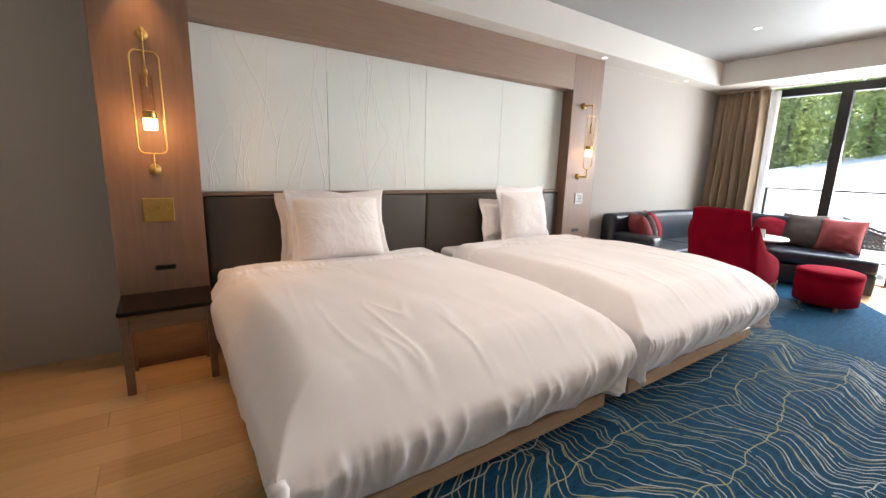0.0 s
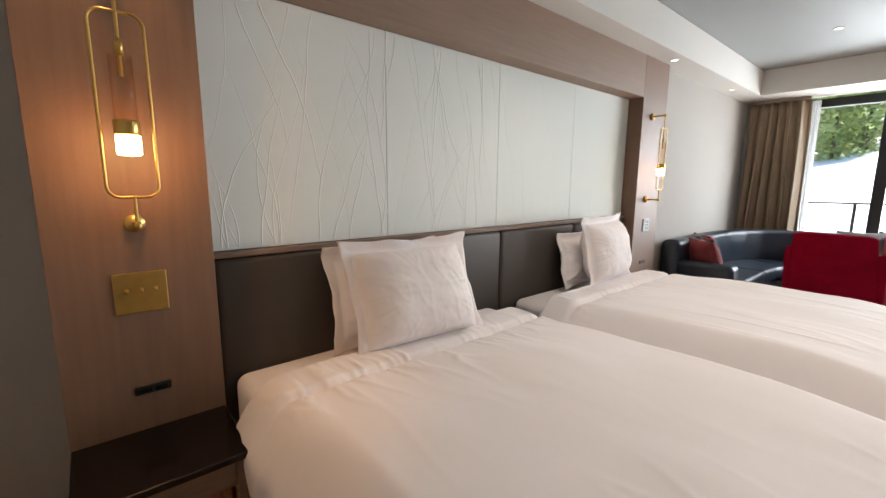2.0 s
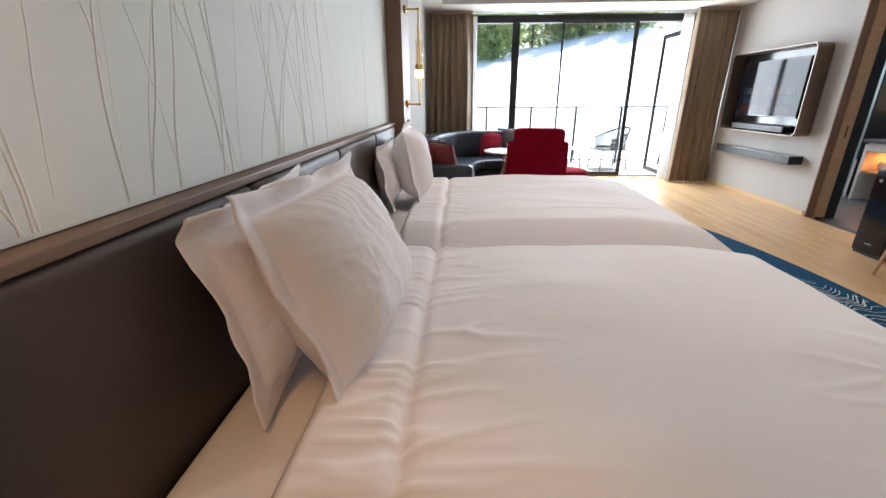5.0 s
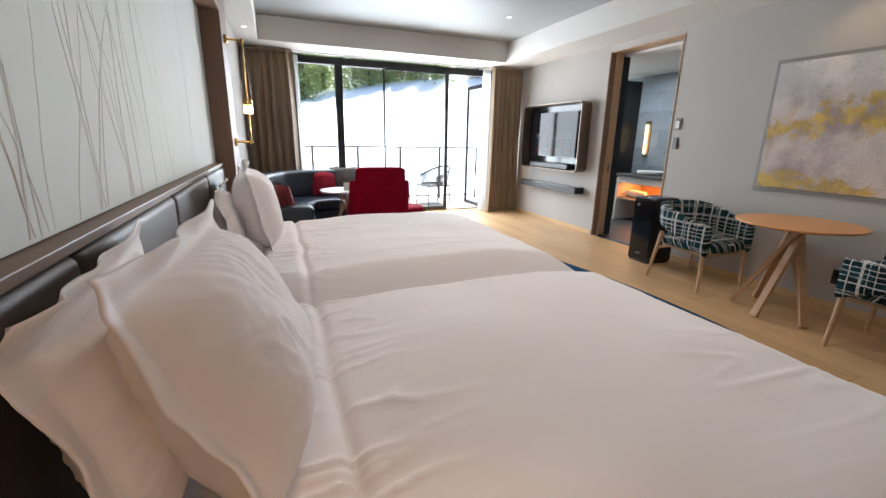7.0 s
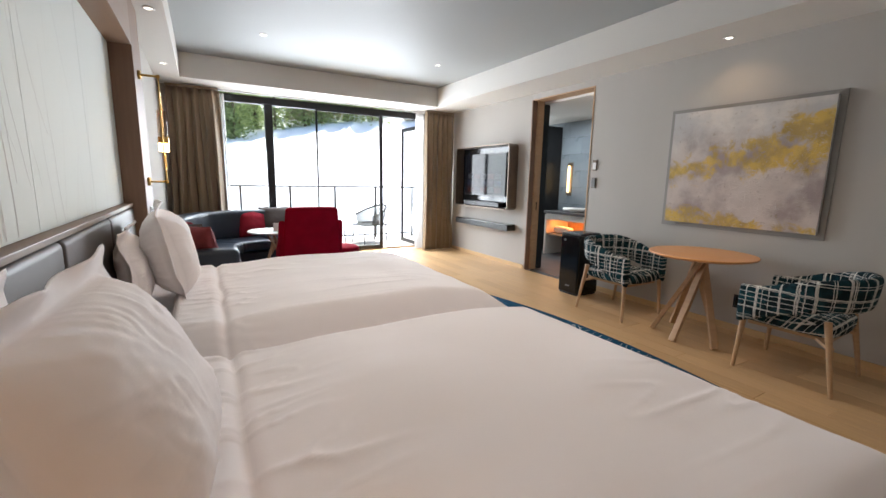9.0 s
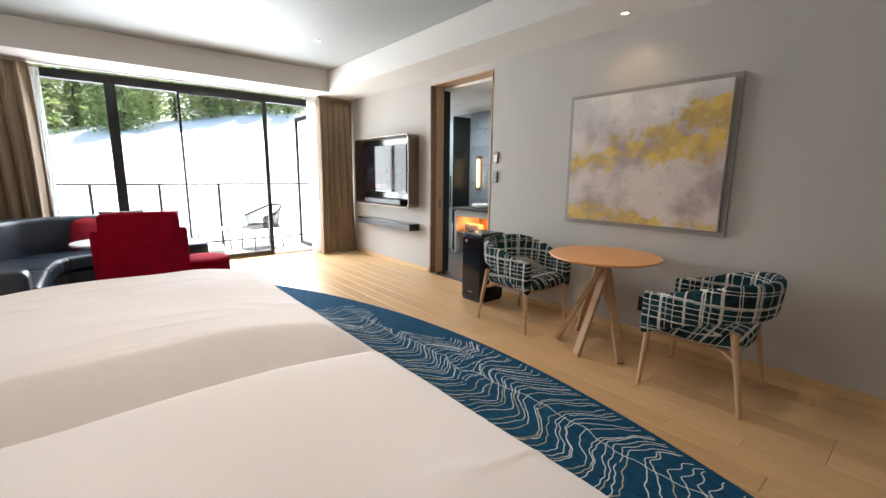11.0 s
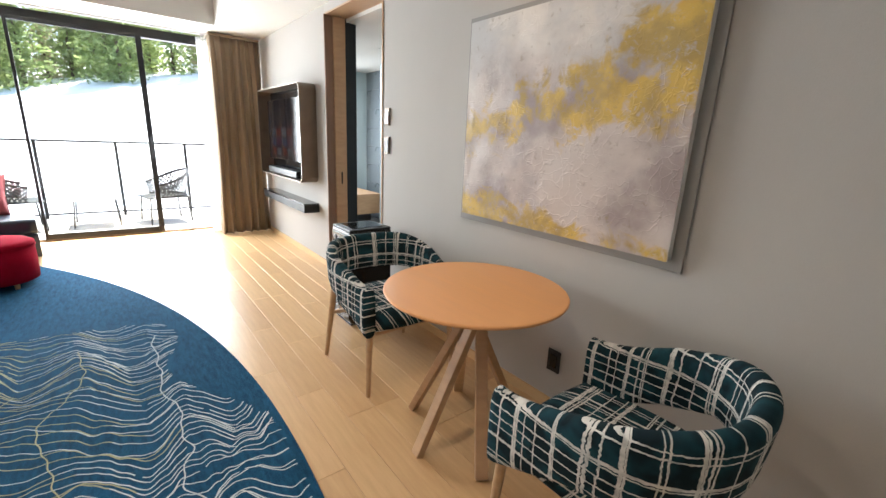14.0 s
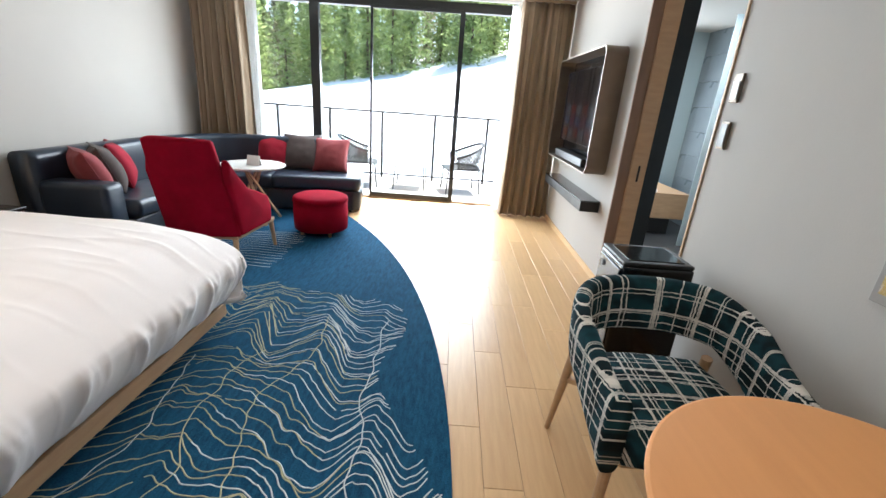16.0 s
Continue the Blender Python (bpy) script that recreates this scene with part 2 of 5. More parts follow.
# relief wall panel: pale paper with branching embossed strokes
STROKE = material("raised_white_stroke", (0.87, 0.89, 0.87), None, 0.8, scale=8, fine=200, bump=0.05, spec=0.15)
PANEL = material("embossed_pale_panel", (0.80, 0.845, 0.815), (0.77, 0.815, 0.785), 0.8, scale=2, fine=300, bump=0.18, spread=0.8, spec=0.2)


def rug_material():
    m = bpy.data.materials.new("blue_contour_rug")
    m.use_nodes = True
    nt = m.node_tree
    n, l = nt.nodes, nt.links
    p = n["Principled BSDF"]
    p.inputs["Roughness"].default_value = 0.95
    p.inputs["Specular IOR Level"].default_value = 0.08
    tc = n.new("ShaderNodeTexCoord")

    def noise_tex(scale, detail, stretch, rough=0.5, dist=0.0):
        mp = n.new("ShaderNodeMapping")
        mp.inputs["Scale"].default_value = stretch
        l.new(tc.outputs["Object"], mp.inputs[0])
        t = n.new("ShaderNodeTexNoise")
        t.inputs["Scale"].default_value, t.inputs["Detail"].default_value = scale, detail
        t.inputs["Roughness"].default_value, t.inputs["Distortion"].default_value = rough, dist
        l.new(mp.outputs[0], t.inputs[0])
        return t.outputs[0]

    def op(kind, a, b=None, c=None):
        q = n.new("ShaderNodeMath")
        q.operation = kind
        for i, v in enumerate((a, b, c)):
            if v is None:
                continue
            if isinstance(v, (int, float)):
                q.inputs[i].default_value = v
            else:
                l.new(v, q.inputs[i])
        return q.outputs[0]

    pile = noise_tex(220, 2, (1, 1, 1))
    weave = noise_tex(26, 5, (0.5, 2.0, 1), 0.65)
    base = n.new("ShaderNodeValToRGB")
    base.color_ramp.elements[0].position, base.color_ramp.elements[1].position = 0.3, 0.72
    base.color_ramp.elements[0].color, base.color_ramp.elements[1].color = (0.004, 0.022, 0.050, 1), (0.018, 0.10, 0.19, 1)
    l.new(op("ADD", op("MULTIPLY", weave, 0.6), op("MULTIPLY", pile, 0.4)), base.inputs[0])
    l.new(base.outputs[0], p.inputs["Base Color"])
    b = n.new("ShaderNodeBump")
    b.inputs["Strength"].default_value, b.inputs["Distance"].default_value = 0.6, 0.004
    l.new(pile, b.inputs["Height"])
    l.new(b.outputs[0], p.inputs["Normal"])
    return m


def plaid_material():
    """Dark green cloth with rough off-white lines, laid out in metres of the UV map."""
    m = bpy.data.materials.new("green_plaid_cloth")
    m.use_nodes = True
    nt = m.node_tree
    n, l = nt.nodes, nt.links
    p = n["Principled BSDF"]
    p.inputs["Roughness"].default_value = 0.9
    p.inputs["Specular IOR Level"].default_value = 0.15
    tc = n.new("ShaderNodeTexCoord")
    sep = n.new("ShaderNodeSeparateXYZ")
    l.new(tc.outputs["UV"], sep.inputs[0])

    def op(kind, a, b=None):
        q = n.new("ShaderNodeMath")
        q.operation = kind
        for i, v in enumerate((a, b)):
            if v is None:
                continue
            if isinstance(v, (int, float)):
                q.inputs[i].default_value = v
            else:
                l.new(v, q.inputs[i])
        return q.outputs[0]

    def ns(scale, detail=2.0):
        t = n.new("ShaderNodeTexNoise")
        t.inputs["Scale"].default_value, t.inputs["Detail"].default_value = scale, detail
        l.new(tc.outputs["UV"], t.inputs[0])
        return t.outputs[0]

    rag, drift = ns(70, 4), ns(9, 2)

    def lines(axis, pitch, width, shift):
        v = op("ADD", op("ADD", axis, op("MULTIPLY", drift, 0.012)), op("ADD", op("MULTIPLY", rag, 0.010), shift))
        f = op("ABSOLUTE", op("SUBTRACT", op("FRACT", op("DIVIDE", v, pitch)), 0.5))
        return op("LESS_THAN", f, width / pitch / 2)

    u, v = sep.outputs[0], sep.outputs[1]
    total = None
    for ax, pitch, width, shift in ((u, 0.075, 0.0045, 0.0), (u, 0.15, 0.009, 0.03), (v, 0.075, 0.0045, 0.01), (v, 0.15, 0.009, 0.045), (u, 0.11, 0.004, 0.02), (v, 0.10, 0.004, 0.03), (u, 0.23, 0.006, 0.11), (v, 0.19, 0.005, 0.08)):
        x = lines(ax, pitch, width, shift)
        total = x if total is None else op("MAXIMUM", total, x)
    worn = op("MULTIPLY", total, op("MINIMUM", op("ADD", op("MULTIPLY", ns(40, 3), 1.6), 0.1), 1.0))
    ground = n.new("ShaderNodeValToRGB")
    ground.color_ramp.elements[0].position, ground.color_ramp.elements[1].position = 0.42, 0.6
    ground.color_ramp.elements[0].color, ground.color_ramp.elements[1].color = (0.007, 0.017, 0.022, 1), (0.012, 0.050, 0.064, 1)
    l.new(ns(12, 2), ground.inputs[0])
    mx = n.new("ShaderNodeMix")
    mx.data_type = "RGBA"
    l.new(worn, mx.inputs[0])
    l.new(ground.outputs[0], mx.inputs[6])
    mx.inputs[7].default_value = (0.66, 0.65, 0.60, 1)
    l.new(mx.outputs[2], p.inputs["Base Color"])
    b = n.new("ShaderNodeBump")
    b.inputs["Strength"].default_value, b.inputs["Distance"].default_value = 0.4, 0.002
    l.new(ns(400, 2), b.inputs["Height"])
    l.new(b.outputs[0], p.inputs["Normal"])
    return m


def painting_material():
    m = bpy.data.materials.new("abstract_impasto")
    m.use_nodes = True
    nt = m.node_tree
    n, l = nt.nodes, nt.links
    p = n["Principled BSDF"]
    p.inputs["Roughness"].default_value = 0.55
    tc = n.new("ShaderNodeTexCoord")
    sep = n.new("ShaderNodeSeparateXYZ")
    l.new(tc.outputs["Object"], sep.inputs[0])

    def op(kind, a, b=None, clamp=False):
        q = n.new("ShaderNodeMath")
        q.operation, q.use_clamp = kind, clamp
        for i, v in enumerate((a, b)):
            if v is None:
                continue
            if isinstance(v, (int, float)):
                q.inputs[i].default_value = v
            else:
                l.new(v, q.inputs[i])
        return q.outputs[0]

    def ns(scale, detail=5.0, dist=0.0, rough=0.55):
        t = n.new("ShaderNodeTexNoise")
        t.inputs["Scale"].default_value, t.inputs["Detail"].default_value = scale, detail
        t.inputs["Distortion"].default_value, t.inputs["Roughness"].default_value = dist, rough
        l.new(tc.outputs["Object"], t.inputs[0])
        return t.outputs[0]

    def mixc(f, a, b):
        q = n.new("ShaderNodeMix")
        q.data_type = "RGBA"
        l.new(f, q.inputs[0])
        for i, v in ((6, a), (7, b)):
            if isinstance(v, tuple):
                q.inputs[i].default_value = (*v, 1)
            else:
                l.new(v, q.inputs[i])
        return q.outputs[2]

    def smooth(v, lo, hi):
        q = n.new("ShaderNodeMapRange")
        q.interpolation_type = "SMOOTHSTEP"
        l.new(v, q.inputs[0])
        q.inputs[1].default_value, q.inputs[2].default_value = lo, hi
        return q.outputs[0]

    x, z = sep.outputs[0], sep.outputs[2]  # x: from the middle, grows away from the entrance; z: from the middle, up
    rag = op("SUBTRACT", ns(6.0, 9, 0.9, 0.62), 0.5)
    cloud = mixc(smooth(ns(3.2, 6), 0.36, 0.64), (0.31, 0.25, 0.235), (0.55, 0.48, 0.435))
    cloud = mixc(smooth(op("ADD", z, op("MULTIPLY", rag, 0.5)), 0.05, 0.45), cloud, mixc(smooth(ns(2.4, 5), 0.4, 0.6), (0.50, 0.49, 0.48), (0.66, 0.62, 0.57)))
    # rising ochre band
    centre = op("ADD", op("MULTIPLY", x, -0.22), 0.10)
    gap = op("ABSOLUTE", op("SUBTRACT", op("ADD", z, op("MULTIPLY", rag, 0.55)), centre))
    width = op("ADD", 0.10, op("MULTIPLY", op("MAXIMUM", op("MULTIPLY", x, -1.0), -0.1), 0.22))
    band = op("SUBTRACT", 1.0, smooth(op("SUBTRACT", gap, width), -0.05, 0.05))
    low = op("SUBTRACT", 1.0, smooth(op("ADD", op("ADD", z, op("MULTIPLY", x, -0.10)), op("MULTIPLY", rag, 0.4)), -0.47, -0.40))
    ochre = mixc(smooth(ns(7, 5), 0.4, 0.62), (0.40, 0.28, 0.08), (0.60, 0.40, 0.08))
    col = mixc(op("MULTIPLY", op("MAXIMUM", band, low), op("MULTIPLY", smooth(ns(9, 5), 0.34, 0.5), smooth(ns(26, 7, 1.2, 0.7), 0.28, 0.46))), cloud, ochre)
    col = mixc(op("MULTIPLY", smooth(ns(30, 6), 0.60, 0.74), 0.4), col, (0.22, 0.17, 0.10))
    l.new(col, p.inputs["Base Color"])
    v = n.new("ShaderNodeTexVoronoi")
    v.feature = "DISTANCE_TO_EDGE"
    v.inputs["Scale"].default_value = 14.0
    mp = n.new("ShaderNodeVectorMath")
    mp.operation = "ADD"
    l.new(tc.outputs["Object"], mp.inputs[0])
    t3 = n.new("ShaderNodeTexNoise")
    t3.inputs["Scale"].default_value = 6.0
    sc = n.new("ShaderNodeVectorMath")
    sc.operation = "SCALE"
    sc.inputs[3].default_value = 0.35
    l.new(tc.outputs["Object"], t3.inputs[0])
    l.new(t3.outputs["Color"], sc.inputs[0])
    l.new(sc.outputs[0], mp.inputs[1])
    l.new(mp.outputs[0], v.inputs[0])
    ridge = op("MULTIPLY", op("SUBTRACT", 1.0, smooth(v.outputs["Distance"], 0.0, 0.05)), smooth(ns(5, 2), 0.42, 0.6))
    b = n.new("ShaderNodeBump")
    b.inputs["Strength"].default_value, b.inputs["Distance"].default_value = 0.32, 0.006
    l.new(op("ADD", ridge, op("MULTIPLY", ns(40, 5), 0.5)), b.inputs["Height"])
    l.new(b.outputs[0], p.inputs["Normal"])
    return m


RUG, PLAID, PAINT = rug_material(), plaid_material(), painting_material()


# ---- mesh helpers ----
def empty(name, m, label="", category="", group="", kind=""):
    e = new(name)
    e.empty_display_size = 0.1
    e.matrix_world = m
    return tagged(e, label, category, group, kind)


def part(name, bm, mat, parent=None, label="", smooth=False):
    me = bpy.data.meshes.new(name)
    bmesh.ops.recalc_face_normals(bm, faces=bm.faces)
    bm.to_mesh(me)
    bm.free()
    me.materials.append(mat)
    if smooth:
        for f in me.polygons:
            f.use_smooth = True
    ob = new(name, me)
    if parent:
        ob.parent = parent
    if label:
        ob["label"] = label
    return ob


def add_box(bm, x0, x1, y0, y1, z0, z1, bevel=0.0, seg=2, m=None):
    r = bmesh.ops.create_cube(bm, size=1)
    vs = r["verts"]
    t = Matrix.Translation(((x0 + x1) / 2, (y0 + y1) / 2, (z0 + z1) / 2)) @ Matrix.Diagonal((abs(x1 - x0), abs(y1 - y0), abs(z1 - z0), 1))
    bmesh.ops.transform(bm, matrix=t, verts=vs)
    if bevel:
        es = list({e for v in vs for e in v.link_edges})
        r2 = bmesh.ops.bevel(bm, geom=es, offset=bevel, segments=seg, affect="EDGES", profile=0.5)
        vs = list({v for f in r2["faces"] for v in f.verts} | {v for v in vs if v.is_valid})
    if m is not None:
        bmesh.ops.transform(bm, matrix=m, verts=vs)
    return vs


def box(x0, x1, y0, y1, z0, z1, bevel=0.0, seg=2, m=None):
    bm = bmesh.new()
    add_box(bm, x0, x1, y0, y1, z0, z1, bevel, seg, m)
    return bm


def rod(a, b, r0, r1=None, n=12):
    """A tapered round bar from a to b."""
    bm = bmesh.new()
    a, b = Vector(a), Vector(b)
    d = b - a
    bmesh.ops.create_cone(bm, cap_ends=True, segments=n, radius1=r0, radius2=r0 if r1 is None else r1, depth=d.length)
    bmesh.ops.transform(bm, matrix=Matrix.Translation((a + b) / 2) @ d.to_track_quat("Z", "Y").to_matrix().to_4x4(), verts=bm.verts)
    return bm


def bar(a, b, w, t):
    """A square-section bar from a to b."""
    bm = bmesh.new()
    a, b = Vector(a), Vector(b)
    d = b - a
    add_box(bm, -w / 2, w / 2, -t / 2, t / 2, -d.length / 2, d.length / 2, min(w, t) * 0.12, 2)
    bmesh.ops.transform(bm, matrix=Matrix.Translation((a + b) / 2) @ d.to_track_quat("Z", "Y").to_matrix().to_4x4(), verts=bm.verts)
    return bm


def lathe(profile, n=40):
    """Turn a profile of (radius, height) round z."""
    bm = bmesh.new()
    rings = []
    for r, z in profile:
        rings.append([bm.verts.new((r * math.cos(2 * math.pi * k / n), r * math.sin(2 * math.pi * k / n), z)) for k in range(n)])
    for a, b in zip(rings, rings[1:]):
        for k in range(n):
            bm.faces.new((a[k], a[(k + 1) % n], b[(k + 1) % n], b[k]))
    bm.faces.new(rings[0])
    bm.faces.new(rings[-1])
    return bm


def tube(points, r, closed=False, n=8):
    """A bent round wire through points."""
    cu = bpy.data.curves.new("wire", "CURVE")
    cu.dimensions, cu.bevel_depth, cu.bevel_resolution, cu.use_fill_caps = "3D", r, max(1, n // 4), True
    sp = cu.splines.new("POLY")
    sp.points.add(len(points) - 1)
    for q, v in zip(sp.points, points):
        q.co = (*v, 1)
    sp.use_cyclic_u = closed
    ob = bpy.data.objects.new("wire", cu)
    me = bpy.data.meshes.new_from_object(ob)
    bm = bmesh.new()
    bm.from_mesh(me)
    bpy.data.objects.remove(ob)
    bpy.data.curves.remove(cu)
    bpy.data.meshes.remove(me)
    return bm


def surface(fn, nu, nv, closed_u=False, uv=None):
    """A sheet of quads from fn(u, v), u and v from 0 to 1; uv(u, v) lays out its cloth in metres."""
    bm = bmesh.new()
    cols = nu if closed_u else nu + 1
    g = [[bm.verts.new(fn(i / nu, j / nv)) for j in range(nv + 1)] for i in range(cols)]
    lay = bm.loops.layers.uv.new("UVMap") if uv else None
    for i in range(nu):
        for j in range(nv):
            k = (i + 1) % cols
            f = bm.faces.new((g[i][j], g[k][j], g[k][j + 1], g[i][j + 1]))
            f.smooth = True
            if uv:
                for lp, (a, b) in zip(f.loops, ((i, j), (i + 1, j), (i + 1, j + 1), (i, j + 1))):
                    lp[lay].uv = uv(a / nu, b / nv)
    return bm


def rounded_loop(w, h, r, n=6):
    pts = []
    for cx, cz, a0 in ((w / 2 - r, h / 2 - r, 0), (-w / 2 + r, h / 2 - r, 90), (-w / 2 + r, -h / 2 + r, 180), (w / 2 - r, -h / 2 + r, 270)):
        for k in range(n + 1):
            a = radians(a0 + 90 * k / n)
            pts.append((cx + r * math.cos(a), cz + r * math.sin(a)))
    return pts


def structure(name, bm, mat, label="", category=""):
    return tagged(part(name, bm, mat), label, category, "", "structure")


def solid(name, bm, mat, label, category, group="", smooth=False):
    return tagged(part(name, bm, mat, None, "", smooth), label, category, group)


def wrinkle(x, y, z, amp, s):
    return amp * (noise.noise(Vector((x * s, y * s, z * s))) + 0.5 * noise.noise(Vector((x * s * 2.3, y * s * 2.3, z * s * 2.3 + 7))))


# ---- the room ----
X0, X1, Y0, Y1 = -1.0, 7.3, -1.33, 3.5
SOF, CEIL = 2.5, 2.8
floor = structure("floor", box(X0 - 0.2, X1, Y0, Y1, -0.12, -0.014), OAKPLAIN, "honey oak plank floor with fine joints", "floor")
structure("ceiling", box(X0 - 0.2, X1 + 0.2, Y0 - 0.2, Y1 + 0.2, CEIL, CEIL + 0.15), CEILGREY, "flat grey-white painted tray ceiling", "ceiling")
structure("ceiling_soffit_north", box(X0, X1 + 0.1, 2.93, Y1, SOF, CEIL - 0.002, 0.004), CEILWHITE, "off-white dropped soffit over the beds", "ceiling")
structure("ceiling_soffit_south", box(X0, X1 + 0.1, Y0, -0.74, SOF, CEIL - 0.002, 0.004), CEILWHITE, "off-white dropped soffit along the art wall", "ceiling")
structure("ceiling_soffit_east", box(6.39, 6.98, -0.738, 2.928, SOF, CEIL - 0.002, 0.004), CEILWHITE, "off-white dropped soffit above the window", "ceiling")
structure("ceiling_curtain_recess", box(6.982, X1 + 0.1, -0.738, 2.928, SOF + 0.05, CEIL - 0.002), CEILWHITE, "white recess for the curtain track", "ceiling")
for i, (x, w) in enumerate(((7.02, 0.02), (7.12, 0.02))):
    structure("trim", box(x, x + w, -1.2, 2.9, SOF + 0.02, SOF + 0.05), WHITEPLASTIC, "white curtain track under the soffit", "curtain track")

structure("wall_west", box(X0 - 0.2, X0, Y0 - 0.2, Y1 + 0.2, -0.1, CEIL), GREYWALL, "grey wallcovering end wall", "wall")
structure("wall_north_alcove", box(X0, -0.33, Y1 - 0.02, Y1 + 0.18, -0.1, CEIL), GREYWALL, "grey wallcovering wall beside the bedside panel", "wall")
structure("wall_north_core", box(-0.33, 4.11, 3.29, 3.5, -0.1, SOF - 0.001), WOODWALL, "taupe veneer wall behind the beds", "wall")
structure("wall_north_pilaster_west", box(-0.33, 0.145, 3.12, 3.289, 0, SOF - 0.001, 0.002), WOODWALL, "tall taupe wood veneer panel beside the bed", "wall panel")
structure("wall_north_pilaster_east", box(3.625, 4.11, 3.12, 3.289, 0, SOF - 0.001, 0.002), WOODWALL, "tall taupe wood veneer panel beside the sofa", "wall panel")
structure("wall_north_header", box(0.147, 3.623, 3.12, 3.289, 2.145, SOF - 0.001, 0.002), WOODBAND, "taupe wood veneer header over the bed niche", "wall panel")
structure("wall_north_sofa", box(4.11, X1 + 0.1, 3.2, 3.4, -0.1, SOF), PLASTER, "warm beige plaster wall behind the sofa", "wall")
structure("wall_east_return", box(6.98, X1 + 0.1, 2.86, 3.2, -0.1, SOF), PLASTER, "beige plaster return beside the curtain", "wall")
structure("wall_south_art", box(X0, 3.62, Y0 - 0.2, Y0, -0.1, CEIL), GREYWALL, "grey woven wallcovering on the art wall", "wall")
structure("wall_south_television", box(4.69, X1 + 0.1, Y0 - 0.12, Y0, -0.1, CEIL), PLASTER, "beige wall behind the television", "wall")
structure("wall_south_lintel", box(3.62, 4.69, Y0 - 0.2, Y0, 2.425, CEIL), GREYWALL, "wall over the bathroom doorway", "wall")
structure("wall_east_end", box(X1 - 0.05, X1 + 0.1, Y0, -0.93, -0.1, SOF), PLASTER, "beige wall behind the curtain", "wall")

# bed niche: embossed panels in three leaves with fine joints
JOINTS = (0.15, 1.02, 1.885, 2.752, 3.62)
niche = empty("wall_panel_niche", pose(0, 0, 0), "pale grey-green embossed wall panels with raised twig strokes", "wall panel", "", "structure")
rng = random.Random(5)
for a, b in zip(JOINTS, JOINTS[1:]):
    part("panel", box(a + 0.0015, b - 0.0015, 3.25, 3.288, 1.1, 2.143, 0.002), PANEL, niche)


def twig(x, z, ang, length, r):
    pts, a = [], ang
    n = max(4, int(length / 0.06))
    for k in range(n + 1):
        if not (0.16 < x < 3.61 and 1.105 < z < 2.14):
            break
        pts.append((x, 3.2505, z))
        a += rng.uniform(-0.14, 0.14)
        x += math.sin(a) * length / n
        z += math.cos(a) * length / n
    return pts


def strokes(count, xr, r0, r1):
    bm = bmesh.new()
    for _ in range(count):
        ang = rng.gauss(0, 0.2)
        if rng.random() < 0.5:
            pts = twig(rng.uniform(*xr), 1.11, ang, rng.uniform(0.35, 1.1), 0)
        else:
            pts = twig(rng.uniform(*xr), 2.13, math.pi + ang, rng.uniform(0.35, 1.1), 0)
        if len(pts) < 3:
            continue
        w = rng.uniform(r0, r1)
        prev = None
        for k, (x, y, z) in enumerate(pts):
            ww = w * (1 - 0.6 * k / len(pts))  # strokes thin out
            row = [bm.verts.new((x + f * ww, 3.2502 - g * ww, z)) for f, g in ((-1.3, 0), (-0.7, 0.45), (0, 0.65), (0.7, 0.45), (1.3, 0))]
            if prev:
                for q in range(4):
                    bm.faces.new((prev[q], prev[q + 1], row[q + 1], row[q]))
            prev = row
    return bm


twigs = part("stroke_relief", strokes(52, (0.16, 1.9), 0.0016, 0.0042), STROKE, niche, "", True)
twigs["kind"] = "stuff"
twigs = part("stroke_relief", strokes(12, (1.9, 3.6), 0.0008, 0.0018), STROKE, niche, "", True)
twigs["kind"] = "stuff"
structure("trim", box(0.147, 3.623, 3.2, 3.288, 1.075, 1.098, 0.003), NIGHTWOOD, "thin brown rail above the headboard", "trim")

headboard = empty("headboard", pose(0, 0, 0), "charcoal brown leather headboard of padded panels on the wall", "headboard")
for a, b in zip(JOINTS, JOINTS[1:]):
    part("padded_panel", box(a + 0.002, b - 0.002, 3.195, 3.285, 0.06, 1.074, 0.028, 4), HEADLEATHER, headboard, "", True)

# baseboards
for a, b in ((X0, 3.6), (4.72, 6.9)):
    structure("baseboard", box(a, b, Y0, Y0 + 0.012, 0, 0.06, 0.002), BASEB, "low pale oak baseboard", "baseboard")

# bathroom doorway
door = empty("door_1", pose(0, 0, 0), "tall open doorway with brown wood pocket jamb", "doorway", "", "structure")
part("jamb", box(4.672, 4.69, -1.517, -1.318, 0, 2.42, 0.002), WOODWALL, door, "taupe wood jamb")
part("jamb_edge", box(4.655, 4.672, -1.517, -1.40, 0, 2.42, 0.002), OAKPLAIN, door, "lighter oak inner jamb")
part("pocket_slot", box(4.66, 4.69, -1.63, -1.519, 0, 2.42), BLACKMETAL, door, "dark pocket slot")
part("jamb_trim", box(3.605, 3.622, -1.56, -1.322, 0, 2.43, 0.002), OAKPLAIN, door, "thin light edge trim")
part("head_trim", box(3.622, 4.672, -1.54, -1.326, 2.412, 2.426, 0.002), OAKPLAIN, door)
part("finger_pull", box(4.652, 4.6555, -1.47, -1.455, 0.88, 1.0, 0.003), BLACKMETAL, door)

